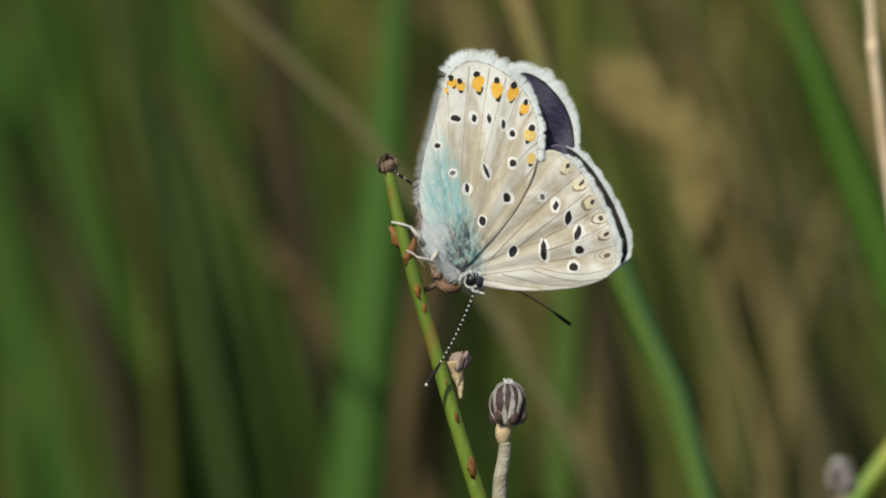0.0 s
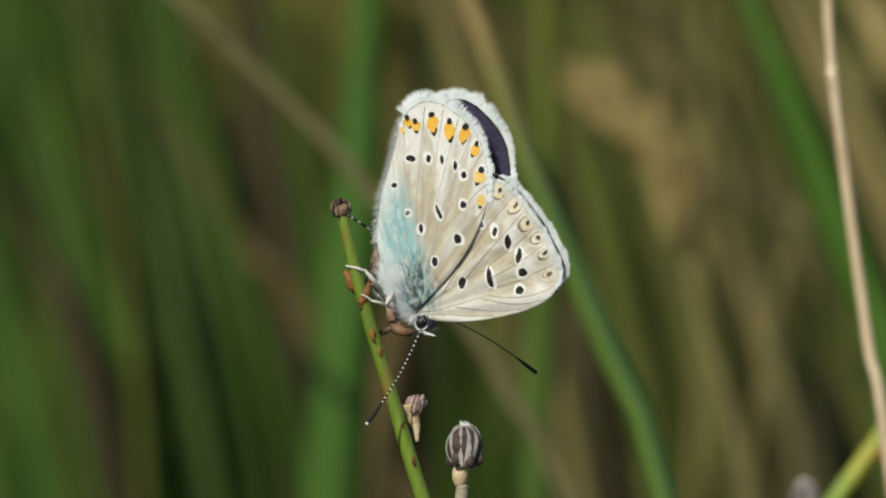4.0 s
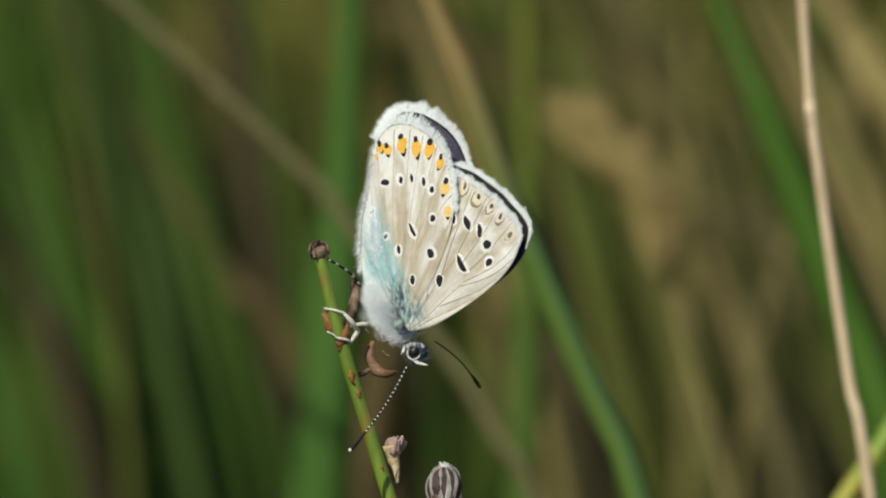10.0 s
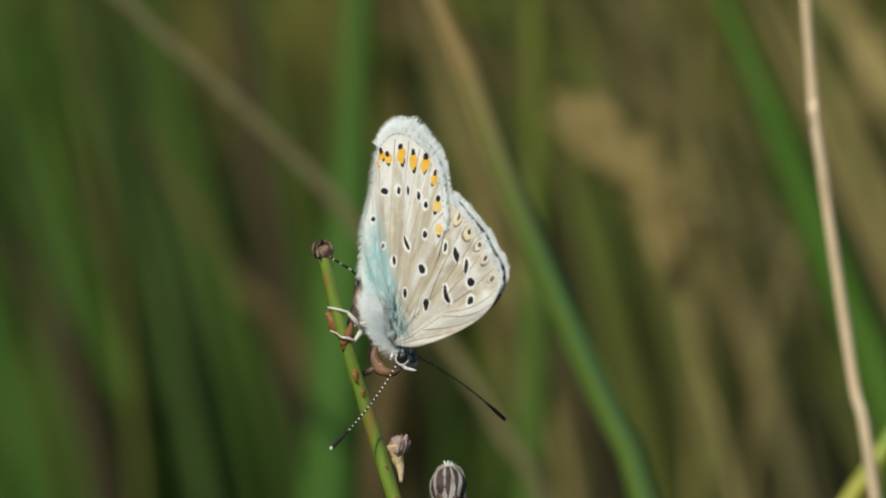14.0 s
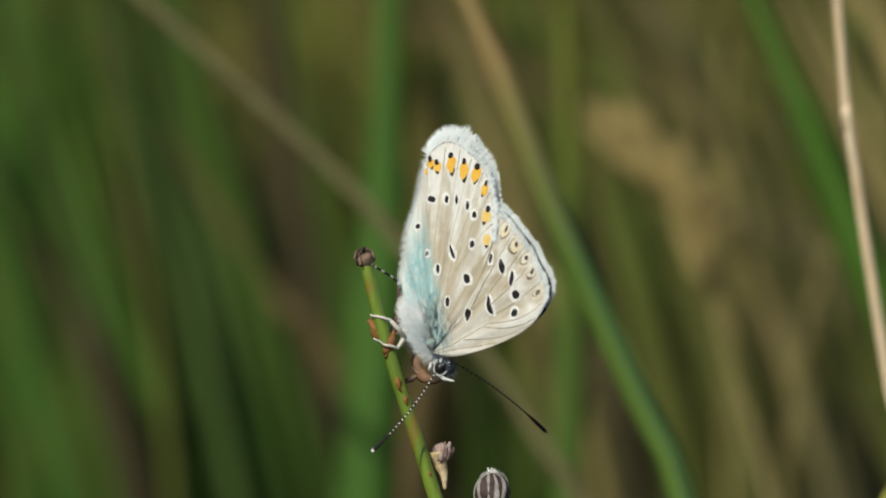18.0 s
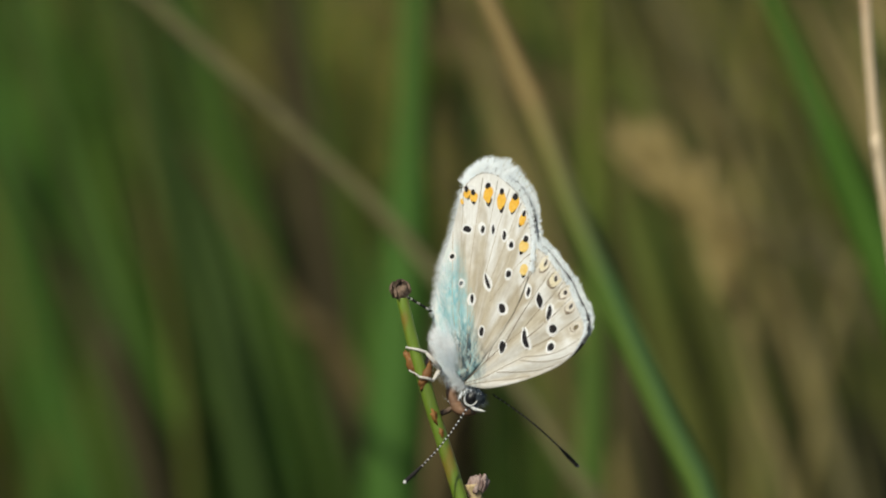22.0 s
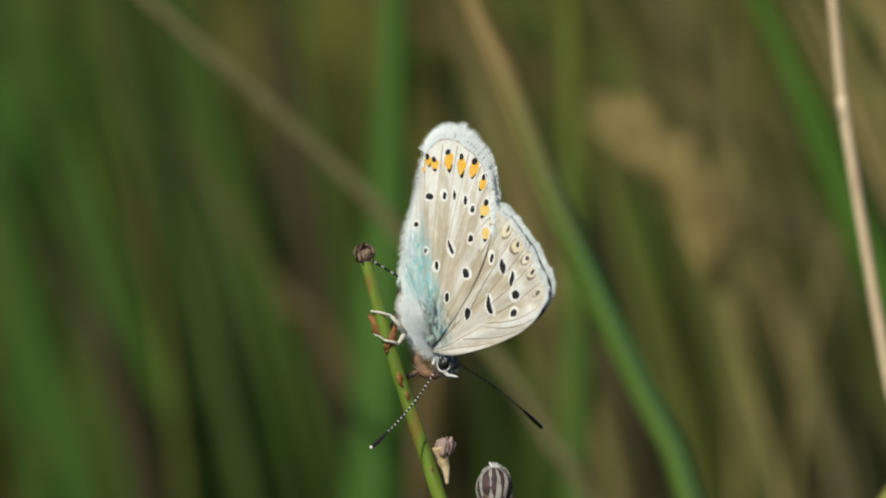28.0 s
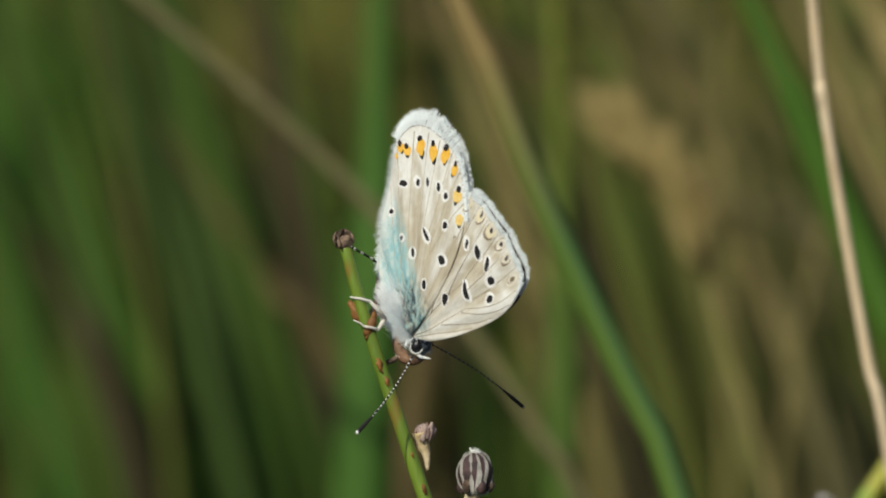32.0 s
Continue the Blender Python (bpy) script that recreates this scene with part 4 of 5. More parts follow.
def wing_blade(kind, flip):
    """The thin two-faced wing; flip puts the dark upper side to the front."""
    pts = HIND if kind == "hind" else FORE
    root = pts[0]
    rim = outline(pts, 190)
    mid = sum(rim, Vector()) / len(rim)
    bm = bmesh.new()
    layer = bm.loops.layers.float_color.new("scales")
    fan = bm.loops.layers.float_color.new("fan")
    steps = 36
    sides = []
    for z in (0.02, -0.02):
        rings = [[bm.verts.new((mid.x, mid.y, relief(mid.x, mid.y, root) + z))]]
        for k in range(1, steps + 1):
            f = k / steps
            rings.append([])
            for q in rim:
                p = mid + (q - mid) * f
                rings[-1].append(bm.verts.new((p.x, p.y, relief(p.x, p.y, root) + z)))
        sides.append(rings)
    n = len(rim)
    for si, rings in enumerate(sides):
        for k in range(steps):
            a, b = rings[k], rings[k + 1]
            for i in range(n):
                q = [a[i % len(a)], b[i], b[(i + 1) % n], a[(i + 1) % len(a)]]
                q = list(dict.fromkeys(q))
                f = bm.faces.new(q if si == 0 else list(reversed(q)))
                f.material_index = (si == 0) == flip
    for i in range(n):
        bm.faces.new((sides[0][-1][i], sides[1][-1][i], sides[1][-1][(i + 1) % n], sides[0][-1][(i + 1) % n])).material_index = int(flip)
    for f in bm.faces:
        for lp in f.loops:
            lp[layer] = (*scales_at(kind, lp.vert.co.x, lp.vert.co.y), 1)
            dx, dy = lp.vert.co.x - root[0] + 0.5 * (kind == "fore"), lp.vert.co.y - root[1] + 0.8 * (kind == "hind")
            lp[fan] = (math.atan2(dy, dx), math.hypot(dx, dy), 0, 1)
    bmesh.ops.scale(bm, vec=(MM, MM, MM), verts=bm.verts)
    return bm


def fringe(kind, lift, full=1.0):
    """Soft hairs round the outer margin; longer, finer ones along the inner margin."""
    pts = HIND if kind == "hind" else FORE
    root = pts[0]
    rim = outline(pts, 440)
    n = len(rim)
    mid = sum(rim, Vector()) / n
    rng = random.Random(21)
    bm = bmesh.new()
    for i, q in enumerate(rim):
        if kind == "hind":
            inner = 0.14 * n < i < 0.375 * n
            outer = 0.375 * n <= i < 0.76 * n
        else:
            inner = False
            outer = 0.30 * n < i < 0.74 * n
        if not (inner or outer):
            continue
        tangent = (rim[(i + 1) % n] - rim[i - 1]).normalized()
        out = Vector((tangent.y, -tangent.x, 0))
        if out.dot(q - mid) < 0:
            out = -out
        tuft = 0.90 + 0.30 * noise.noise(Vector((i * 0.23, 3.0 * (kind == "hind"), 0.5))) + 0.2 * noise.noise(Vector((i * 0.055, 1.0, 0.0)))
        for j in range(5):
            slant = rng.gauss(0.10, 0.16) + 0.2 * noise.noise(Vector((i * 0.23, 7.0, 0))) if outer else rng.uniform(0.2, 1.4)
            d = (out + tangent * (slant if outer else -slant)).normalized()
            if not outer:
                size = rng.uniform(0.2, 0.8)
            elif kind == "hind":
                size = rng.uniform(0.84, 1.08) * tuft * (1.0 - 0.45 * max(0, min(1, (i / n - 0.50) / 0.12)))
            else:
                size = rng.uniform(0.46, 0.58) * tuft * max(0.2, min(1, (i / n - 0.30) / 0.10, (0.74 - i / n) / 0.06))
            size *= full
            w = 0.022 if outer else 0.008
            z = relief(q.x, q.y, root) + rng.uniform(-0.05, 0.08) + lift
            b = Vector((q.x, q.y, z)) - out * 0.06 + tangent * rng.uniform(-0.03, 0.03)
            m = b + d * size * 0.6 + Vector((0, 0, rng.uniform(-0.04, 0.06)))
            e = b + d * size + Vector((0, 0, rng.uniform(-0.1, 0.12)))
            v = [bm.verts.new(x) for x in (b - tangent * w, b + tangent * w, m + tangent * w * 0.9, m - tangent * w * 0.9, e, m + Vector((0, 0, 0.02)))]
            bm.faces.new((v[0], v[1], v[2], v[5], v[3]))
            bm.faces.new((v[3], v[5], v[4]))
            bm.faces.new((v[5], v[2], v[4]))
    bmesh.ops.scale(bm, vec=(MM, MM, MM), verts=bm.verts)
    return bm


def margin_line(kind, inset, width, lift):
    pts = HIND if kind == "hind" else FORE
    root = pts[0]
    rim = outline(pts, 220)
    n = len(rim)
    mid = sum(rim, Vector()) / n
    lo, hi = (0.37, 0.76) if kind == "hind" else (0.31, 0.74)
    bm = bmesh.new()
    last = None
    for i in range(int(lo * n), int(hi * n)):
        q = rim[i]
        t = (rim[(i + 1) % n] - rim[i - 1]).normalized()
        out = Vector((t.y, -t.x, 0))
        if out.dot(q - mid) < 0:
            out = -out
        w = width * (0.8 + 0.4 * noise.noise(q * 2.0))
        z = relief(q.x, q.y, root) + lift
        a, b = q - out * (inset + w), q - out * (inset - w)
        row = [bm.verts.new((a.x, a.y, z)), bm.verts.new(((a.x + b.x) / 2, (a.y + b.y) / 2, z + 0.02)), bm.verts.new((b.x, b.y, z))]
        if last:
            bm.faces.new((last[0], row[0], row[1], last[1]))
            bm.faces.new((last[1], row[1], row[2], last[2]))
        last = row
    bmesh.ops.scale(bm, vec=(MM, MM, MM), verts=bm.verts)
    return bm


def blot(bm, x, y, rx, ry, turn, root, lift, mat, seed, n=24, rough=0.12, bend=0.0, point=0.0):
    """A patch of coloured scales that follows the wing's relief."""
    c, s = math.cos(radians(turn)), math.sin(radians(turn))

    def put(u, v):
        v2 = v + bend * u * u
        px, py = x + u * c - v2 * s, y + u * s + v2 * c
        return bm.verts.new((px * MM, py * MM, (relief(px, py, root) + lift) * MM))

    rows = [[put(0, 0)]]
    for f in (0.55, 1.0):
        rows.append([])
        for i in range(n):
            w = 2 * math.pi * i / n
            k = f * (1 + (rough * noise.noise(Vector((math.cos(w) * 0.8 + seed * 1.37, math.sin(w) * 0.8, seed * 3.1))) * 2 + 0.04 * math.sin(w * 9 + seed * 5) if f == 1.0 else 0))
            rows[-1].append(put(rx * k * math.cos(w) * (1 + point * math.sin(w)), ry * k * math.sin(w)))
    for i in range(n):
        bm.faces.new((rows[0][0], rows[1][i], rows[1][(i + 1) % n])).material_index = mat
        bm.faces.new((rows[1][i], rows[2][i], rows[2][(i + 1) % n], rows[1][(i + 1) % n])).material_index = mat


HIND_SPOTS = [(-0.37, 9.17, 0.31, 0.19, -6), (0.85, 9.21, 0.18, 0.26, 18), (1.84, 9.2, 0.13, 0.30, 14), (2.74, 8.85, 0.13, 0.25, 8), (3.29, 8.3, 0.18, 0.22, 10),
              (3.42, 6.44, 0.18, 0.26, 12), (3.08, 4.19, 0.22, 0.29, 22), (1.54, 2.7, 0.19, 0.27, 16), (1.74, 5.85, 0.13, 0.46, 24), (-1.48, 7.39, 0.16, 0.14, 0),
              (-0.44, 5.71, 0.17, 0.15, 0), (0.5, 4.72, 0.14, 0.28, 5)]
FORE_SPOTS = [(4.35, 4.3, 0.13, 0.19, 10), (5.25, 3.8, 0.19, 0.32, 0), (6.1, 3.06, 0.20, 0.46, -4), (6.75, 2.13, 0.21, 0.40, -6), (6.85, 1.08, 0.28, 0.27, 20), (6.58, -0.01, 0.23, 0.29, -10),
              (4.62, 0.86, 0.19, 0.62, 8), (2.65, 0.75, 0.21, 0.34, -12)]
# orange lunules: centre, size, turn; the dark dot outside and the dark cap inside follow
HIND_MOONS = [(-0.98, 10.9, 0.13, 0.22, 30), (-0.58, 11.4, 0.3, 0.32, 18), (-0.08, 11.18, 0.28, 0.34, 12), (1.05, 11.42, 0.44, 0.64, 12), (2.3, 11.02, 0.38, 0.64, 4),
              (3.28, 10.82, 0.36, 0.54, -8), (4.0, 9.88, 0.3, 0.42, -18), (4.45, 8.2, 0.34, 0.48, -16), (4.55, 6.65, 0.27, 0.38, -8)]
FORE_MOONS = [(5.85, 6.3, 0.42, 0.56, -44), (6.75, 5.25, 0.44, 0.62, -50), (7.48, 4.14, 0.43, 0.62, -56), (8.08, 3.13, 0.40, 0.57, -62), (8.48, 2.12, 0.35, 0.5, -68), (8.6, 0.8, 0.31, 0.45, -78)]


def near_wing(kind, parent):
    names = {"hind": "hindwing", "fore": "forewing"}
    pts = HIND if kind == "hind" else FORE
    root = pts[0]
    w = part(names[kind], wing_blade(kind, False), [M_UNDER, M_UPPER], parent,
             "beige underside with ringed black spots" + (", orange lunules and pale blue dusting" if kind == "hind" else " and faint cream lunules"))
    part("fringe", fringe(kind, 0.0), M_FRINGE, w, "white hair fringe")
    part("margin_line", margin_line(kind, 0.03 if kind == "hind" else 0.05, 0.05 if kind == "hind" else 0.035, 0.035), M_VEIN, w, "thin dark margin line")
    if kind == "hind":
        rng = random.Random(14)

        def on_dust():
            while True:
                x, y = rng.uniform(-2.6, 1.3), rng.uniform(0.4, 7.2)
                if rng.random() < scales_at("hind", x, y)[0]:
                    return Vector((x, y, relief(x, y, root) + 0.03)), Vector((x * 0.1, 0.4, 0.12))

        part("wing_hair", hairs(rng, 600, on_dust, (0.2, 0.6), Vector((-0.12, 0.9, 0.03)), 0.007), M_DUST, w, "fine turquoise hair scales")

        def on_root():
            x, y = rng.gauss(0.0, 0.55), 0.6 + abs(rng.gauss(0.0, 0.9))
            return Vector((x, y, relief(x, y, root) + 0.03)), Vector((x * 0.1, 0.4, 0.12))

        def on_base():
            x, y = rng.gauss(-1.25, 0.5), rng.gauss(1.3, 0.75)
            return Vector((x, y, relief(x, y, root) + 0.04)), Vector((-0.25, 0.35, 0.35))

        part("base_fur", hairs(rng, 800, on_base, (0.4, 1.0), Vector((-0.35, 0.75, 0.1)), 0.008), M_FUR, w, "pale blue fur over the wing base")
        part("root_hair", hairs(rng, 240, on_root, (0.2, 0.45), Vector((-0.12, 0.9, 0.03)), 0.009), M_HEAD, w, "dark blue-grey scales at the wing root")
    # veins
    for i, knots in enumerate(HIND_VEINS if kind == "hind" else FORE_VEINS):
        bm = bmesh.new()
        line = []
        for q in spline([(*k, 0) for k in knots], 26):
            line.append(Vector((q.x * MM, q.y * MM, (relief(q.x, q.y, root) + 0.014) * MM)))
        tube(bm, line, [0.034 * MM, 0.030 * MM, 0.024 * MM] if kind == "fore" else [0.024 * MM, 0.022 * MM, 0.024 * MM], 5)
        part("vein", bm, M_VEIN_D if kind == "fore" else M_VEIN_P, w)
        if kind == "hind" and i > 2:
            bm = bmesh.new()
            tube(bm, line[20:], [0.02 * MM, 0.034 * MM], 5)
            part("vein", bm, M_VEIN, w)
    for i, (x, y, rx, ry, turn) in enumerate(HIND_SPOTS if kind == "hind" else FORE_SPOTS):
        bm = bmesh.new()
        grey = (kind == "hind" and i == 10) or (kind == "fore" and i == 0)
        rx, ry = rx * 1.03, ry * 1.04
        blot(bm, x, y, rx + 0.175, ry + 0.165, turn, root, 0.032, 0, i + 1.0, rough=0.16)
        blot(bm, x, y, rx, ry, turn, root, 0.044, 1, i + 7.0, rough=0.24)
        part("eyespot", bm, [M_WHITE, M_GREY if grey else M_BLACK], w, "black spot in a white ring" if i == 0 else "")
    for i, (x, y, rx, ry, turn) in enumerate(HIND_MOONS if kind == "hind" else FORE_MOONS):
        bm = bmesh.new()
        c, s = math.cos(radians(turn)), math.sin(radians(turn))

        def off(v):
            return x - v * s, y + v * c

        if kind == "hind":
            blot(bm, *off(0.34), rx + 0.07, ry * 0.9 + 0.12, turn, root, 0.030, 2, i, rough=0.2)
            blot(bm, *off(-ry * 0.70), rx * 0.55, ry * 0.52, turn, root, 0.040, 1, i + 3.0, point=0.45, rough=0.2)
            blot(bm, *off(0.04), rx, ry * 0.95, turn, root, 0.048, 0, i + 5.0, rough=0.22, point=0.22)
            if i not in (0, 8):
                blot(bm, *off(ry * 0.80 + 0.10), min(rx * 0.58, 0.19), 0.21, turn + 14, root, 0.056, 1, i + 9.0, rough=0.2)
            part("lunule", bm, [M_YELLOW if i > 6 else M_ORANGE, M_BLACK, M_WHITE], w, "orange lunule with black dot" if i == 0 else "")
        else:
            blot(bm, *off(-0.04), rx + 0.06, ry * 1.02 + 0.07, turn, root, 0.030, 2, i, rough=0.12)
            blot(bm, *off(-0.05), rx * 0.92, ry * 0.98, turn, root, 0.037, 1, i + 3.0, rough=0.16)
            blot(bm, *off(0.07), rx * 0.84, ry * 0.94, turn, root, 0.042, 0, i + 5.0, rough=0.16)
            blot(bm, *off(ry * 0.42), rx * 0.62, ry * 0.40, turn, root, 0.046, 2, i + 11.0, rough=0.16)
            blot(bm, *off(ry * 0.16), 0.115, 0.20, turn + 25, root, 0.052, 3, i + 9.0, rough=0.45, bend=0.4)
            part("lunule", bm, [M_BEIGE if i > 2 else M_CREAM2, M_VEIN, M_BEIGE, M_DARKLINE if i < 5 else M_SCALLOP], w, "faint cream lunule" if i == 0 else "")
    return w


def far_wing(kind, parent):
    w = part("hindwing" if kind == "hind" else "forewing", wing_blade(kind, True), [M_UNDER, M_UPPER], parent, "dark violet-brown upper side with white fringe")
    part("fringe", fringe(kind, 0.0, 0.9), M_FRINGE, w, "white hair fringe")
    part("margin_line", margin_line(kind, 0.10 if kind == "hind" else 0.26, 0.10 if kind == "hind" else 0.26, 0.035), M_BLACK, w, "black margin band")
    return w


def hairs(rng, count, place, reach, lean, width):
    """Fine two-jointed hairs; place() gives root and outward way."""
    bm = bmesh.new()
    for i in range(count):
        q, out = place()
        d = (out * rng.uniform(0.35, 1.0) + lean * rng.uniform(0.5, 1.2) + Vector((rng.uniform(-0.3, 0.3), rng.uniform(-0.3, 0.3), rng.uniform(-0.3, 0.3)))).normalized()
        size = rng.uniform(*reach)
        side = d.cross(Vector((0, 0, 1))).normalized() * width
        m = q + d * size * 0.55
        e = m + (d + lean * 0.5 + Vector((0, 0, -0.2))).normalized() * size * 0.45
        v = [bm.verts.new(x) for x in (q - side, q + side, m + side * 0.8, m - side * 0.8, e)]
        bm.faces.new((v[0], v[1], v[2], v[3]))
        bm.faces.new((v[3], v[2], v[4]))
    bmesh.ops.scale(bm, vec=(MM, MM, MM), verts=bm.verts)
    return bm


def antenna(parent, label, thick=1.0, ring=None):
    bm = bmesh.new()
    length, n = 7.4, 22
    for i in range(n):
        y0, y1 = -length * i / n, -length * (i + 1) / n
        bend = lambda y: 0.25 * math.sin(-y / length * math.pi)
        r = thick * 0.05 + (0.075 * max(0, min(1, (i - 16) / 3)) if i > 16 else 0)
        white = i < 17
        ym = y0 + (y1 - y0) * 0.74
        tube(bm, [Vector((bend(y0), y0, 0)), Vector((bend(ym), ym, 0))], [r, r], 8, 0)
        tube(bm, [Vector((bend(ym), ym, 0)), Vector((bend(y1), y1, 0))], [r * 1.12, r * 1.12], 8, 1 if white else 0)
    egg(bm, (0, -length, 0), (0.12, 0.16, 0.12), None, 6, 8, 1)
    bmesh.ops.scale(bm, vec=(MM, MM, MM), verts=bm.verts)
    return part("antenna", bm, [M_BLACK, ring or M_WHITE], parent, label)


def leg(parent, joints, label=""):
    bm = bmesh.new()
    pts = [V(*j) for j in joints]
    for a, b, r0, r1 in zip(pts, pts[1:], (0.16, 0.10, 0.06), (0.09, 0.065, 0.04)):
        tube(bm, [a, a.lerp(b, 0.5) + Vector((0.04, 0.03, 0)), b], [r0, r0 * 0.95, r1], 8, lumps=0.15)
        egg(bm, b, (r1 * 1.15, r1 * 1.15, r1 * 1.15), None, 6, 8)
    bmesh.ops.scale(bm, vec=(MM, MM, MM), verts=bm.verts)
    return part("leg", bm, M_LEG, parent, label)


def ringed_leg(parent, joints):
    """A thin dark leg with pale rings."""
    bm = bmesh.new()
    line = spline([V(*j) for j in joints], 22)
    for i in range(21):
        tube(bm, line[i:i + 2], [0.075, 0.075], 7, 1 if i % 3 == 2 else 0)
    bmesh.ops.scale(bm, vec=(MM, MM, MM), verts=bm.verts)
    return part("leg", bm, [M_BLACK, M_LEG], parent, "thin dark hind leg ringed with white")


def butterfly():
    top = holder("butterfly", set_up(-1.85, -3.53), "small blue butterfly perched head down on the green stem", "butterfly")
    rng = random.Random(4)
    axis = Vector((-0.56, 0.83, 0)).normalized()
    turn = Matrix.Rotation(math.atan2(-axis.x, axis.y), 3, "Z")
    # thorax and abdomen
    bm = bmesh.new()
    egg(bm, (-0.62, 0.72, -1.25), (0.85, 2.0, 0.95), turn, 12, 18, lump=0.08)
    bmesh.ops.scale(bm, vec=(MM, MM, MM), verts=bm.verts)
    part("thorax", bm, M_BODY, top)
    bm = bmesh.new()
    egg(bm, (-1.25, 4.2, -1.45), (0.55, 3.2, 0.6), Matrix.Rotation(radians(6), 3, "Z"), 16, 14, lump=0.05)
    bmesh.ops.scale(bm, vec=(MM, MM, MM), verts=bm.verts)
    part("abdomen", bm, M_BODY, top)

    def on_thorax():
        while True:
            d = Vector((rng.gauss(0, 1), rng.gauss(0, 1), rng.gauss(0.5, 1))).normalized()
            if d.z > -0.6:
                break
        return Vector((-0.62, 0.72, -1.25)) + turn @ Vector((d.x * 0.85, d.y * 2.0, d.z * 0.95)), turn @ d

    part("fur", hairs(rng, 4200, on_thorax, (0.4, 1.0), axis * 0.8 + Vector((-0.15, 0, 0.1)), 0.009), M_FUR, top, "fluffy pale blue-white fur")

    def on_abdomen():
        d = Vector((rng.gauss(0, 1), rng.gauss(0, 1), rng.gauss(0.3, 1))).normalized()
        return Vector((-1.25, 4.2, -1.45)) + Vector((d.x * 0.55 - 0.1 * d.y * 3.2, d.y * 3.2, d.z * 0.6)), d

    part("abdomen_hair", hairs(rng, 700, on_abdomen, (0.2, 0.5), Vector((-0.1, 0.8, 0)), 0.014), M_FUR, top, "short pale hair on the abdomen")
    # head: built about its own middle
    big = 1.15

    def face_part(name, bm, mat, parent, label=""):
        bmesh.ops.scale(bm, vec=(MM * big, MM * big, MM * big), verts=bm.verts)
        return part(name, bm, mat, parent, label)

    bm = bmesh.new()
    egg(bm, (0.05, 0.04, 0), (0.62, 0.50, 0.55), Matrix.Rotation(-0.3, 3, "Z"), 10, 14, lump=0.15)
    head = face_part("head", bm, M_HEAD, top, "dark grey-blue head")
    for z, x in ((0.38, -0.12), (-0.40, 0.3)):
        bm = bmesh.new()
        egg(bm, (x, 0.06, z), (0.33, 0.40, 0.30), Matrix.Rotation(-0.45, 3, "Z"), 12, 16)
        face_part("eye", bm, M_EYE, head, "black eye")
    bm = bmesh.new()
    ring = []
    for i in range(29):
        w = radians(185 + 185 * i / 28)
        u, v = 0.36 * math.cos(w), 0.43 * math.sin(w)
        c, k = math.cos(-0.45), math.sin(-0.45)
        ring.append(Vector((-0.12 + u * c - v * k, 0.06 + u * k + v * c, 0.47)))
    tube(bm, ring, [0.02, 0.05, 0.055, 0.045, 0.015], 7, lumps=0.4)
    face_part("eye_ring", bm, M_WHITE, head, "white scales round the eye")
    for z, mat in ((0.3, M_WHITE), (-0.15, M_GREY)):
        bm = bmesh.new()
        tube(bm, spline([Vector((-0.22, -0.28, z)), Vector((0.02, -0.52, z * 1.2)), Vector((0.34, -0.62, z * 1.3)), Vector((0.64, -0.68, z * 1.4))], 12), [0.10, 0.11, 0.08, 0.025], 8, lumps=0.35)
        face_part("palp", bm, mat, head, "pale bristly palp")

    def on_face():
        d = Vector((rng.gauss(0, 1), rng.gauss(-0.3, 1), rng.gauss(0.1, 0.8))).normalized()
        return Vector((d.x * 0.80, d.y * 0.66, d.z * 0.66)), d

    part("face_hair", hairs(rng, 190, on_face, (0.15, 0.40), Vector((0.45, -0.35, 0)), 0.012), M_HEAD, head, "short bluish dark hair on the face")

    def on_collar():
        w = rng.uniform(1.1, 3.2)
        return Vector((0.85 * math.cos(w), 0.30 + 0.35 * math.sin(w), rng.uniform(-0.4, 0.6))), Vector((0.2 * math.cos(w), -0.6, 0.5))

    part("collar_hair", hairs(rng, 60, on_collar, (0.3, 0.6), Vector((0.1, -0.5, 0.2)), 0.010), M_FUR, head, "whitish hair collar behind the head")
    return top, head


bug, head = butterfly()
wing_hn = near_wing("hind", bug)
wing_fn = near_wing("fore", bug)
wing_fh = far_wing("hind", bug)
wing_ff = far_wing("fore", bug)
ant_n = antenna(bug, "black antenna ringed with white, clubbed")
ant_f = antenna(bug, "thin dark antenna with clubbed tip", 0.85, M_GREY)
leg_a = leg(bug, [(-4.55, -4.0, 0.1), (-5.45, -2.85, -0.55), (-6.65, -2.55, -0.35)], "slender white leg")
leg_b = leg(bug, [(-3.7, -4.3, 0.2), (-4.15, -5.0, -0.45), (-5.0, -4.75, -0.75), (-5.65, -4.35, -0.6)])
leg_e = ringed_leg(bug, [(-4.3, -1.3, 3.0), (-5.1, -0.3, 1.8), (-6.3, 0.5, 0.0), (-6.65, 0.75, 0.0)])
leg_c = leg(bug, [(0, 0, 0), (-0.75, -0.95, -0.15), (-1.65, -1.95, 0.0)])
leg_d = leg(bug, [(-3.9, -3.6, 1.2), (-4.7, -3.6, 1.0), (-5.6, -4.0, 0.5)])


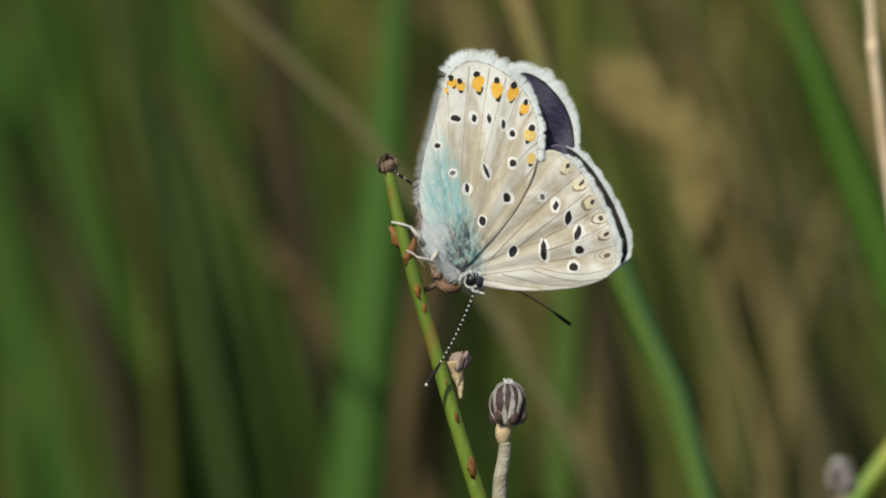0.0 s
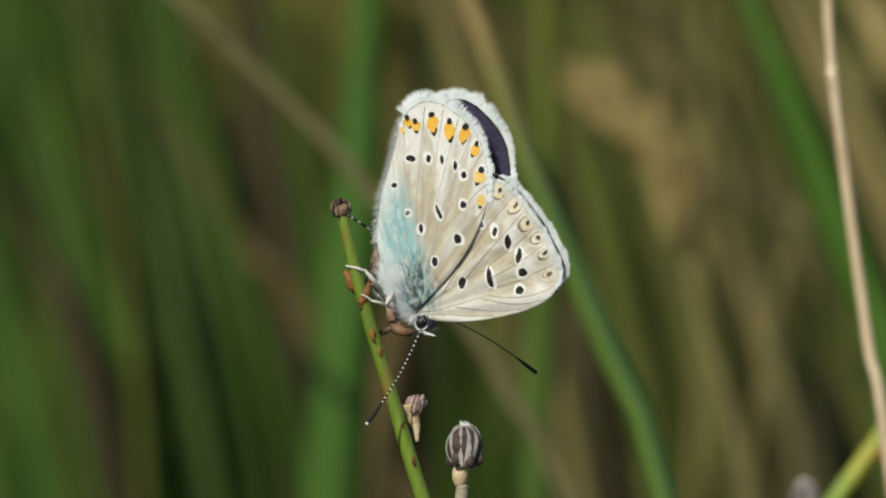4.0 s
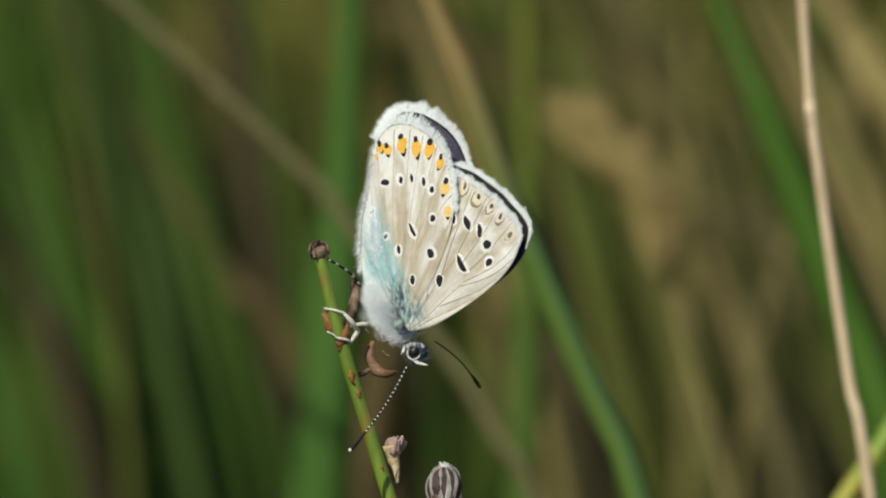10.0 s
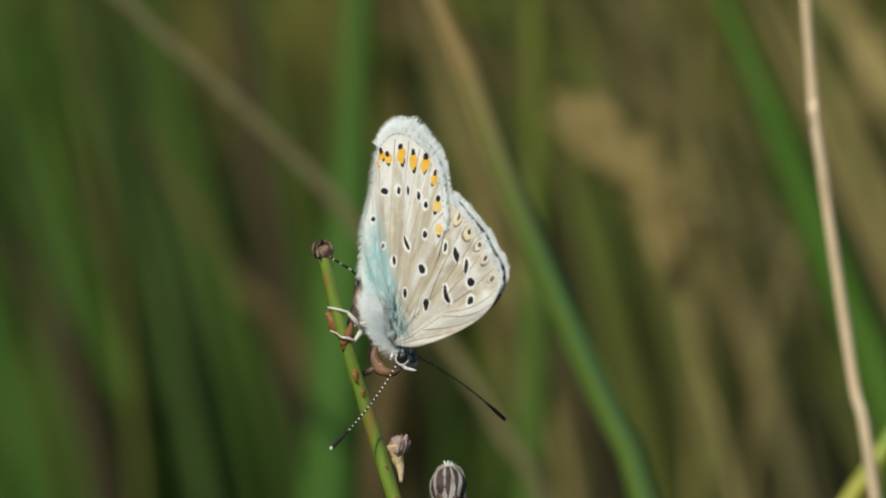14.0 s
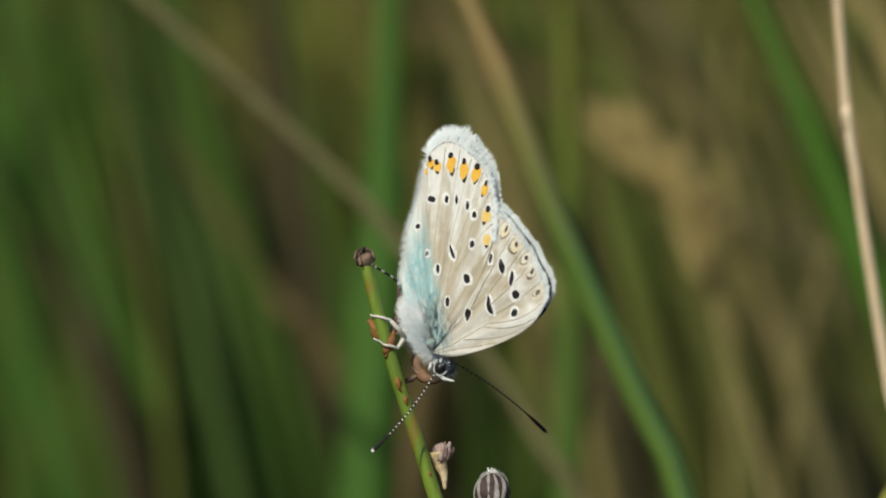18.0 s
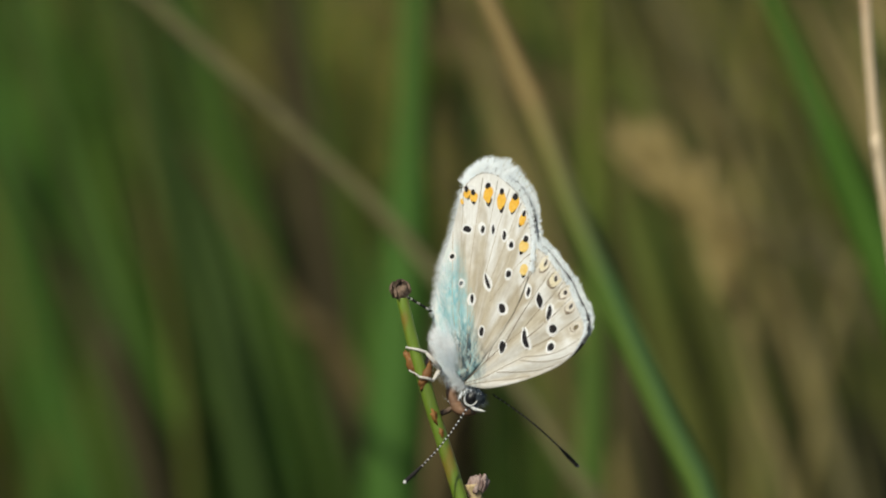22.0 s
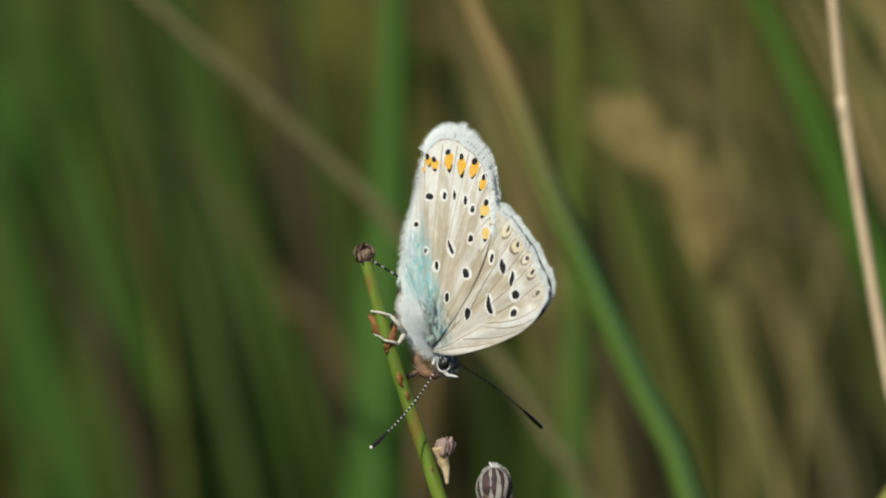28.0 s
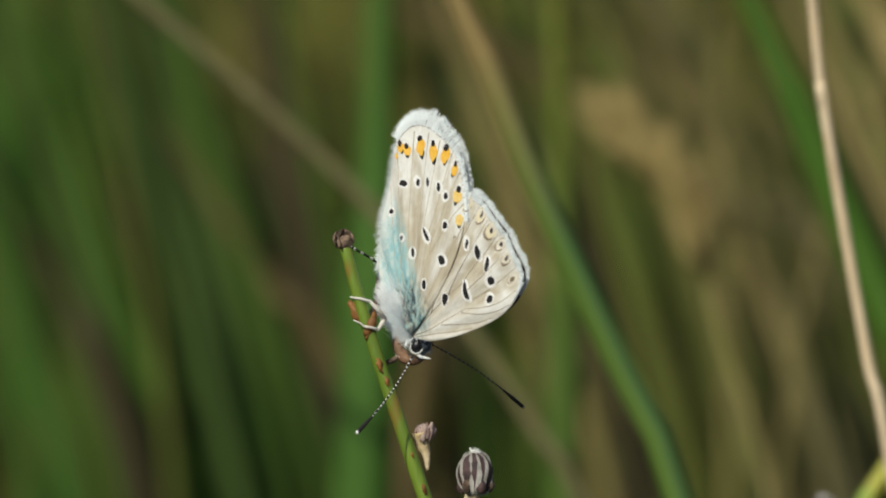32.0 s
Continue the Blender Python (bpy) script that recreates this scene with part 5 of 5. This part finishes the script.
def motions():
    body = (
        (0, -2.41, -5.04, -0.28, 2.88, -9.12),
        (0.5, -2.47, -5.31, -3.54, 2.91, -7.40),
        (1, -2.44, -5.41, -3.92, 2.71, -7.17),
        (1.5, -2.39, -5.70, -4.88, 2.59, -7.91),
        (2, -2.52, -5.30, -2.22, 2.73, -8.32),
        (2.5, -2.36, -5.16, -0.10, 3.31, -9.34),
        (4.5, -2.46, -4.76, -2.37, 4.85, -25.99),
        (5, -2.38, -4.90, -3.23, 9.22, -22.95),
        (5.5, -2.00, -4.48, -0.35, 2.78, -16.03),
        (6, -1.64, -4.12, 3.44, 0.38, -8.81),
        (6.5, -1.46, -3.78, 8.80, -3.66, -18.17),
        (7, -1.75, -3.82, 3.34, -3.50, -16.25),
        (7.5, -1.81, -3.54, 4.73, -5.87, -26.41),
        (8, -1.78, -3.53, 5.35, -6.22, -26.91),
        (8.5, -1.87, -3.62, 6.91, -5.43, -32.91),
        (9, -1.85, -3.53, 4.83, -6.13, -29.89),
        (9.5, -2.13, -3.44, 4.78, -6.85, -43.98),
        (10, -2.08, -3.60, 2.54, -6.98, -37.63),
        (10.5, -2.09, -3.73, 2.95, -7.40, -36.47),
        (11, -2.01, -3.76, 3.29, -7.84, -36.10),
        (11.5, -2.24, -4.63, 4.41, 6.86, -39.23),
        (12, -2.71, -4.76, 1.06, 8.94, -41.86),
        (12.5, -2.66, -4.48, 2.96, 5.08, -42.10),
        (13, -2.69, -4.47, 1.48, 2.17, -42.43),
        (13.5, -2.74, -4.16, 0.17, -3.04, -43.27),
        (14, -2.76, -4.33, -0.08, 0.44, -45.64),
        (14.5, -2.81, -4.30, -0.15, -0.60, -44.57),
        (16.5, -3.00, -4.25, -2.98, -0.84, -41.89),
        (17, -2.95, -4.27, -3.31, -0.36, -42.35),
        (17.5, -2.95, -4.30, -3.28, -0.15, -41.97),
        (18, -2.99, -4.37, -3.80, -0.22, -42.44),
        (18.5, -3.07, -4.51, -3.74, 1.90, -41.64),
        (19, -2.97, -4.34, -2.94, -0.52, -41.19),
        (19.5, -3.02, -4.30, -2.91, -2.73, -41.09),
        (20, -3.05, -4.32, -3.27, -1.71, -42.89),
        (20.5, -3.06, -4.35, -3.32, -1.08, -43.39),
        (21, -3.07, -4.33, -3.22, -1.27, -42.07),
        (21.5, -3.17, -4.15, -4.69, -2.79, -39.77),
        (22, -3.21, -4.21, -5.09, -2.57, -40.15),
        (22.5, -3.15, -4.38, -4.97, -0.72, -40.51),
        (23, -3.16, -4.34, -4.27, -0.65, -40.82),
        (23.5, -3.14, -4.28, -3.69, -2.01, -41.79),
        (24, -3.12, -4.27, -3.74, -4.16, -41.14),
        (24.5, -3.13, -4.31, -3.90, -3.29, -41.58),
        (26.5, -3.04, -4.43, -3.55, -3.76, -42.50),
        (27, -3.04, -4.46, -3.88, -3.91, -41.76),
        (27.5, -3.04, -4.47, -4.02, -3.54, -41.25),
        (28, -3.04, -4.48, -3.59, -3.42, -42.29),
        (28.5, -3.05, -4.56, -3.44, -3.60, -42.33),
        (29, -3.10, -4.51, -3.95, -4.18, -41.79),
        (29.5, -3.09, -4.39, -4.52, -4.52, -40.73),
        (30, -3.03, -4.57, -0.37, -0.49, -42.81),
        (30.5, -3.05, -4.60, -0.51, -0.99, -42.80),
        (31, -3.08, -4.63, -1.32, -0.71, -43.14),
        (31.5, -3.12, -4.58, -1.27, -0.49, -43.03),
        (32, -3.08, -4.56, -1.70, -1.12, -43.60),
    )
    fore = (
        (0, -1.53, -4.91, -1.57, 0.66, -0.53, 0.13),
        (0.5, -1.53, -4.90, 1.99, 0.57, -0.46, 0.12),
        (1, -1.49, -4.86, 2.37, 0.53, -0.38, 0.10),
        (1.5, -1.43, -4.87, 3.99, 0.56, -0.34, 0.08),
        (2, -1.41, -4.82, 0.59, 0.57, -0.39, 0.07),
        (2.5, -1.44, -4.86, -1.28, 0.69, -0.55, 0.12),
        (4.5, -1.60, -4.41, 10.51, 0.02, -0.60, -0.23),
        (5, -1.28, -4.19, 11.88, 0.15, 0.16, -0.43),
        (5.5, -0.91, -3.71, 15.35, -0.22, 0.27, -0.21),
        (6, -0.47, -3.29, 16.20, -0.27, 0.43, -0.05),
        (6.5, -0.46, -2.84, 16.68, -0.72, 0.54, -0.18),
        (7, -0.53, -2.95, 17.57, -0.57, 0.50, -0.18),
        (7.5, -0.66, -2.54, 19.72, -1.02, 0.93, -0.37),
        (8, -0.61, -2.39, 21.36, -1.08, 0.98, -0.38),
        (8.5, -0.78, -2.62, 22.16, -1.14, 1.12, -0.55),
        (9, -0.75, -2.46, 22.73, -1.21, 0.78, -0.43),
        (9.5, -1.13, -2.52, 24.26, -1.42, 1.31, -0.79),
        (10, -0.97, -2.72, 22.01, -0.84, 1.43, -0.64),
        (10.5, -0.94, -2.85, 22.64, -1.20, 1.26, -0.63),
        (11, -0.89, -2.86, 22.05, -0.97, 1.35, -0.59),
        (11.5, -1.47, -3.84, 17.21, -0.55, 0.06, -0.63),
        (12, -1.98, -3.98, 14.80, -0.26, -0.41, -0.63),
        (12.5, -1.96, -3.92, 13.78, -0.58, -0.17, -0.56),
        (13, -2.01, -3.79, 13.18, -0.50, -0.28, -0.52),
        (13.5, -2.11, -3.65, 13.04, -0.21, 0.18, -0.43),
        (14, -2.01, -3.77, 15.24, -0.43, 0.18, -0.63),
        (14.5, -2.14, -3.71, 13.47, -0.33, 0.43, -0.51),
        (16.5, -2.17, -3.84, 16.01, 0.09, -0.77, -0.44),
        (17, -2.15, -3.89, 15.60, -0.06, -0.56, -0.49),
        (17.5, -2.16, -3.86, 15.07, -0.16, -0.90, -0.44),
        (18, -2.22, -3.87, 15.08, 0.23, -0.69, -0.39),
        (18.5, -2.25, -3.92, 16.39, 0.00, -0.80, -0.45),
        (19, -2.18, -3.91, 14.84, 0.01, -0.71, -0.42),
        (19.5, -2.27, -3.97, 13.59, 0.13, -1.18, -0.29),
        (20, -2.28, -3.89, 13.33, 0.26, -0.98, -0.35),
        (20.5, -2.31, -3.90, 13.90, 0.17, -0.78, -0.39),
        (21, -2.33, -3.92, 13.90, 0.05, -0.73, -0.38),
        (21.5, -2.41, -3.74, 13.11, 0.08, -0.68, -0.33),
        (22, -2.42, -3.83, 13.55, 0.27, -0.89, -0.31),
        (22.5, -2.34, -3.93, 14.42, 0.28, -1.00, -0.33),
        (23, -2.39, -3.88, 13.43, 0.23, -0.79, -0.34),
        (23.5, -2.44, -3.92, 12.35, 0.25, -0.46, -0.34),
        (24, -2.44, -4.01, 10.74, 0.26, -1.35, -0.19),
        (24.5, -2.44, -4.00, 11.35, 0.32, -0.80, -0.26),
        (26.5, -2.31, -4.11, 11.67, 0.43, -1.17, -0.25),
        (27, -2.31, -4.08, 10.79, 0.32, -1.25, -0.23),
        (27.5, -2.29, -4.15, 12.12, 0.36, -1.23, -0.24),
        (28, -2.30, -4.11, 11.51, 0.34, -1.17, -0.26),
        (28.5, -2.32, -4.15, 10.78, 0.49, -1.24, -0.21),
        (29, -2.36, -4.15, 11.27, 0.60, -1.46, -0.16),
        (29.5, -2.34, -3.93, 10.72, 0.42, -0.99, -0.23),
        (30, -2.34, -4.08, 10.63, 0.56, -1.63, -0.16),
        (30.5, -2.41, -4.13, 10.37, 0.52, -1.45, -0.14),
        (31, -2.39, -4.13, 10.74, 0.61, -1.45, -0.17),
        (31.5, -2.40, -4.08, 11.05, 0.58, -1.73, -0.17),
        (32, -2.35, -4.09, 11.12, 0.31, -1.41, -0.28),
    )
    # far wings against the near ones: time, turn and opening of the hindwing, turn and opening of the forewing
    far = ((0, -17, 2, 2, 2), (0.5, -10, 2, 2, 2), (1, -6, 2, 1.6, 2), (1.5, -6, 2, 1.6, 2), (2, -9, 2, 1.4, 2), (2.5, -8, 2, 1.4, 2), (4.5, -10, 3, 1.6, 2),
           (5, -7, 2, 2, 2), (5.5, -4, 2, 2, 2), (6, -2.5, 2, 2, 2), (7, -3, 3, 1.5, 3), (7.5, -4, 6, 1, 4), (8, -4, 6, 0.5, 4), (8.5, -7, 14, -2.2, 9), (9, -3, 15, -1.2, 2),
           (9.5, -3.2, 16, -1.2, 3), (10, -3.5, 16, -1.0, 2), (11, -3.5, 15, -0.8, 2), (11.5, -3, 5, 0, 3), (12, -2, 2, 1, 2), (13, -2, 1, 1, 2), (20, -2, 1, 1, 2), (24, -4, 2, 1, 2), (26, -2, 1, 1, 2), (32, -2, 1, 1, 2))
    headway = ((0, 1.01, -1.18, 20), (1, 0.96, -0.75, 20), (2.5, 0.91, -1.06, 20), (4.5, 0.71, -1.36, 20), (5, 0.86, -1.14, 15), (5.5, 0.91, -1.30, 0),
              (6, 0.61, -1.41, -5), (6.5, 1.00, -1.39, 0), (7, 0.82, -1.61, 10), (7.5, 1.14, -1.62, 15), (8, 0.99, -1.28, 45), (8.5, 1.10, -1.24, 30),
              (9, 0.88, -1.76, 20), (9.5, 1.00, -1.49, 20), (10, 1.24, -1.81, 20), (11, 0.88, -1.48, 20), (12, 1.05, -1.16, 20), (13, 0.95, -1.43, 20),
              (19, 0.85, -1.70, 20), (24, 0.70, -1.66, 20), (28, 1.07, -1.61, 20), (31, 0.67, -1.28, 20), (32, 0.67, -1.28, 20))
    near_a = ((0, -1.14, -6.29, -4.28, -12.82), (1, -1.55, -6.70, -4.55, -12.92), (2.5, -1.44, -6.72, -4.46, -12.90),
              (4.5, -1.93, -6.48, -5.32, -12.33), (5, -1.88, -6.79, -4.93, -12.09), (5.5, -1.16, -6.43, -2.69, -10.74),
              (6, -0.67, -6.18, -1.69, -10.69), (6.5, -0.88, -6.26, -2.58, -10.59), (7, -1.25, -6.08, -3.73, -11.57),
              (7.5, -0.92, -5.99, -3.20, -12.04), (8, 0.07, -5.60, 1.13, -12.27), (8.5, -0.78, -5.58, -2.17, -11.15), (9, -1.51, -6.16, -5.08, -10.94),
              (10, -1.38, -6.13, -5.00, -11.44), (11, -1.60, -5.78, -5.45, -10.90), (12, -2.09, -6.28, -6.65, -11.70),
              (13, -2.21, -6.11, -6.41, -11.47), (19, -2.66, -6.25, -6.60, -10.95), (24, -2.90, -6.46, -6.93, -10.95),
              (28, -2.70, -6.50, -6.77, -11.09), (31, -2.85, -6.44, -6.38, -11.04), (32, -2.85, -6.44, -6.38, -11.04))
    far_a = ((0, -0.25, -6.10, 4.91, -8.89), (1, -0.04, -6.32, 4.92, -8.87), (2.5, -0.01, -5.85, 4.95, -8.95), (4.5, -0.49, -5.68, 5.57, -9.40),
              (5, -0.37, -5.64, 5.04, -9.45), (5.5, -0.00, -5.10, 5.24, -9.44), (6, 0.05, -4.85, 6.29, -8.39), (6.5, 0.44, -4.34, 7.23, -7.42),
              (7, 0.15, -4.77, 6.47, -7.72), (7.5, 0.16, -4.55, 6.99, -6.98), (8, 0.19, -4.16, 5.95, -2.92), (8.5, -0.05, -5.04, 6.85, -7.42),
              (9, -0.14, -4.82, 5.54, -9.86), (9.5, -0.05, -4.79, 4.14, -10.81), (10, 0.35, -4.69, 3.22, -7.76), (11, -0.16, -5.06, 2.36, -8.05),
              (12, -0.82, -5.64, 4.82, -9.59), (13, -1.02, -5.40, 4.59, -9.45), (14, -0.95, -5.75, 4.55, -9.85), (19, -1.32, -5.72, 4.37, -10.28), (24, -1.15, -5.55, 4.06, -10.38),
              (28, -1.5, -5.88, 4.02, -10.32), (31, -1.68, -5.49, 4.09, -9.66), (32, -1.68, -5.68, 4.09, -9.92))

    keys = {k: [] for k in ("bug", "hn", "fn", "fh", "ff", "head", "an", "af", "legs", "legb", "legc")}
    for (t, a, b, psi, tx, ty), (_, fa, fb, fpsi, ftx, fty, fc) in zip(body, fore):
        m = set_up(a, b, psi * 0.6, 0, 0.35 * ty)
        back = m.inverted()
        hind_m = set_up(a, b, psi, tx, ty)
        fan = pose(0, 0, 0, 0, 0, fpsi) @ pose(0, 0, 0, ftx, 0, 0) @ pose(0, 0, 0, 0, fty, 0)
        fore_m = set_up(fa, fb, psi, tx, ty, fc - 0.03) @ fan
        lift = between(((0, 0.1), (0.5, 0.4), (1, 0.5), (2.5, 0.5), (4.5, 0.75), (5, 0.92), (6, 0.82), (11, 0.82), (12, 0.5), (32, 0.45)), t)[0]
        far_h = set_up(a, b + lift, psi, tx, ty, fc + 1.1 + 0.07 * between(far, t)[1])
        slide = between(((0, 0.7), (1, 0.62), (2.5, 0.5), (4.5, 0.42), (6, 0.36), (8, 0.5), (8.5, 0.8), (9, 0.45), (10, 0.65), (11, 0.6), (11.5, 0.5), (12, 0.36), (32, 0.32)), t)[0]
        far_f = set_up(fa, fb, psi, tx, ty, fc + 0.45) @ fan @ Matrix.Translation((slide * MM, slide * 0.35 * MM, 0))
        hp, ho, fp, fo = between(far, t)
        keys["bug"].append((t, m))
        keys["hn"].append((t, back @ hind_m))
        keys["fn"].append((t, back @ fore_m))
        keys["fh"].append((t, back @ far_h @ pose(0, 0, 0, 0, 0, hp) @ pose(0, 0, 0, 0, ho, 0)))
        keys["ff"].append((t, back @ far_f @ pose(0, 0, 0, 0, 0, fp) @ pose(0, 0, 0, 0, fo, 0)))
        hx, hy, hr = between(headway, t)
        keys["head"].append((t, back @ set_up(a + hx, b + hy, hr - 20, c=0.3)))
        for key, rows, c, s in (("an", near_a, -0.5, 1), ("af", far_a, 1.2, -1)):
            x0, y0, x1, y1 = between(rows, t)
            d = math.hypot(x1 - x0, y1 - y0)
            tip = math.degrees(math.acos(min(1, d / 7.45)))
            keys[key].append((t, back @ set_up(x0, y0, math.degrees(math.atan2(x1 - x0, -(y1 - y0))), -tip * s, 0, c)))
        keys["legs"].append((t, back @ BOARD))
        grip = between(((0, 0.0), (5.5, 0.0), (7, 1.0), (32, 1.0)), t)[0]
        keys["legb"].append((t, back @ BOARD @ Matrix.Translation((-0.85 * grip * MM, 0.33 * grip * MM, 0))))
        out = between(((0, 135), (3, 135), (4.5, 70), (5.5, 0), (6.5, 5), (7, 70), (8, 135), (32, 135)), t)[0]
        keys["legc"].append((t, back @ set_up(a - 0.85, b - 1.1, -out, c=0.2 + out * 0.018)))
    sway = ((0, 0.2), (2.5, 0.2), (4.5, 0.3), (6, 0.3), (9, 0.15), (10, 0.25), (11, 0.15), (12, 0.15), (13, 0.1), (14, 0.15), (17, 0.05), (19, -0.45), (20, -0.33),
            (21, -0.3), (23, -0.55), (24, -0.3), (27, -0.5), (29, -0.65), (30, -1.0), (31, -1.15), (32, -0.7))
    foot = straw.matrix_world.copy()
    walk(straw, [(t, foot @ pose(0, 0, 0, 0, math.degrees(x / 395.0), 0)) for t, x in sway])
    walk(bug, keys["bug"])
    for ob, k in ((wing_hn, "hn"), (wing_fn, "fn"), (wing_fh, "fh"), (wing_ff, "ff"), (head, "head"), (ant_n, "an"), (ant_f, "af"), (leg_a, "legs"), (leg_b, "legb"), (leg_d, "legs"), (leg_e, "legs"), (leg_c, "legc")):
        walk(ob, keys[k])


motions()
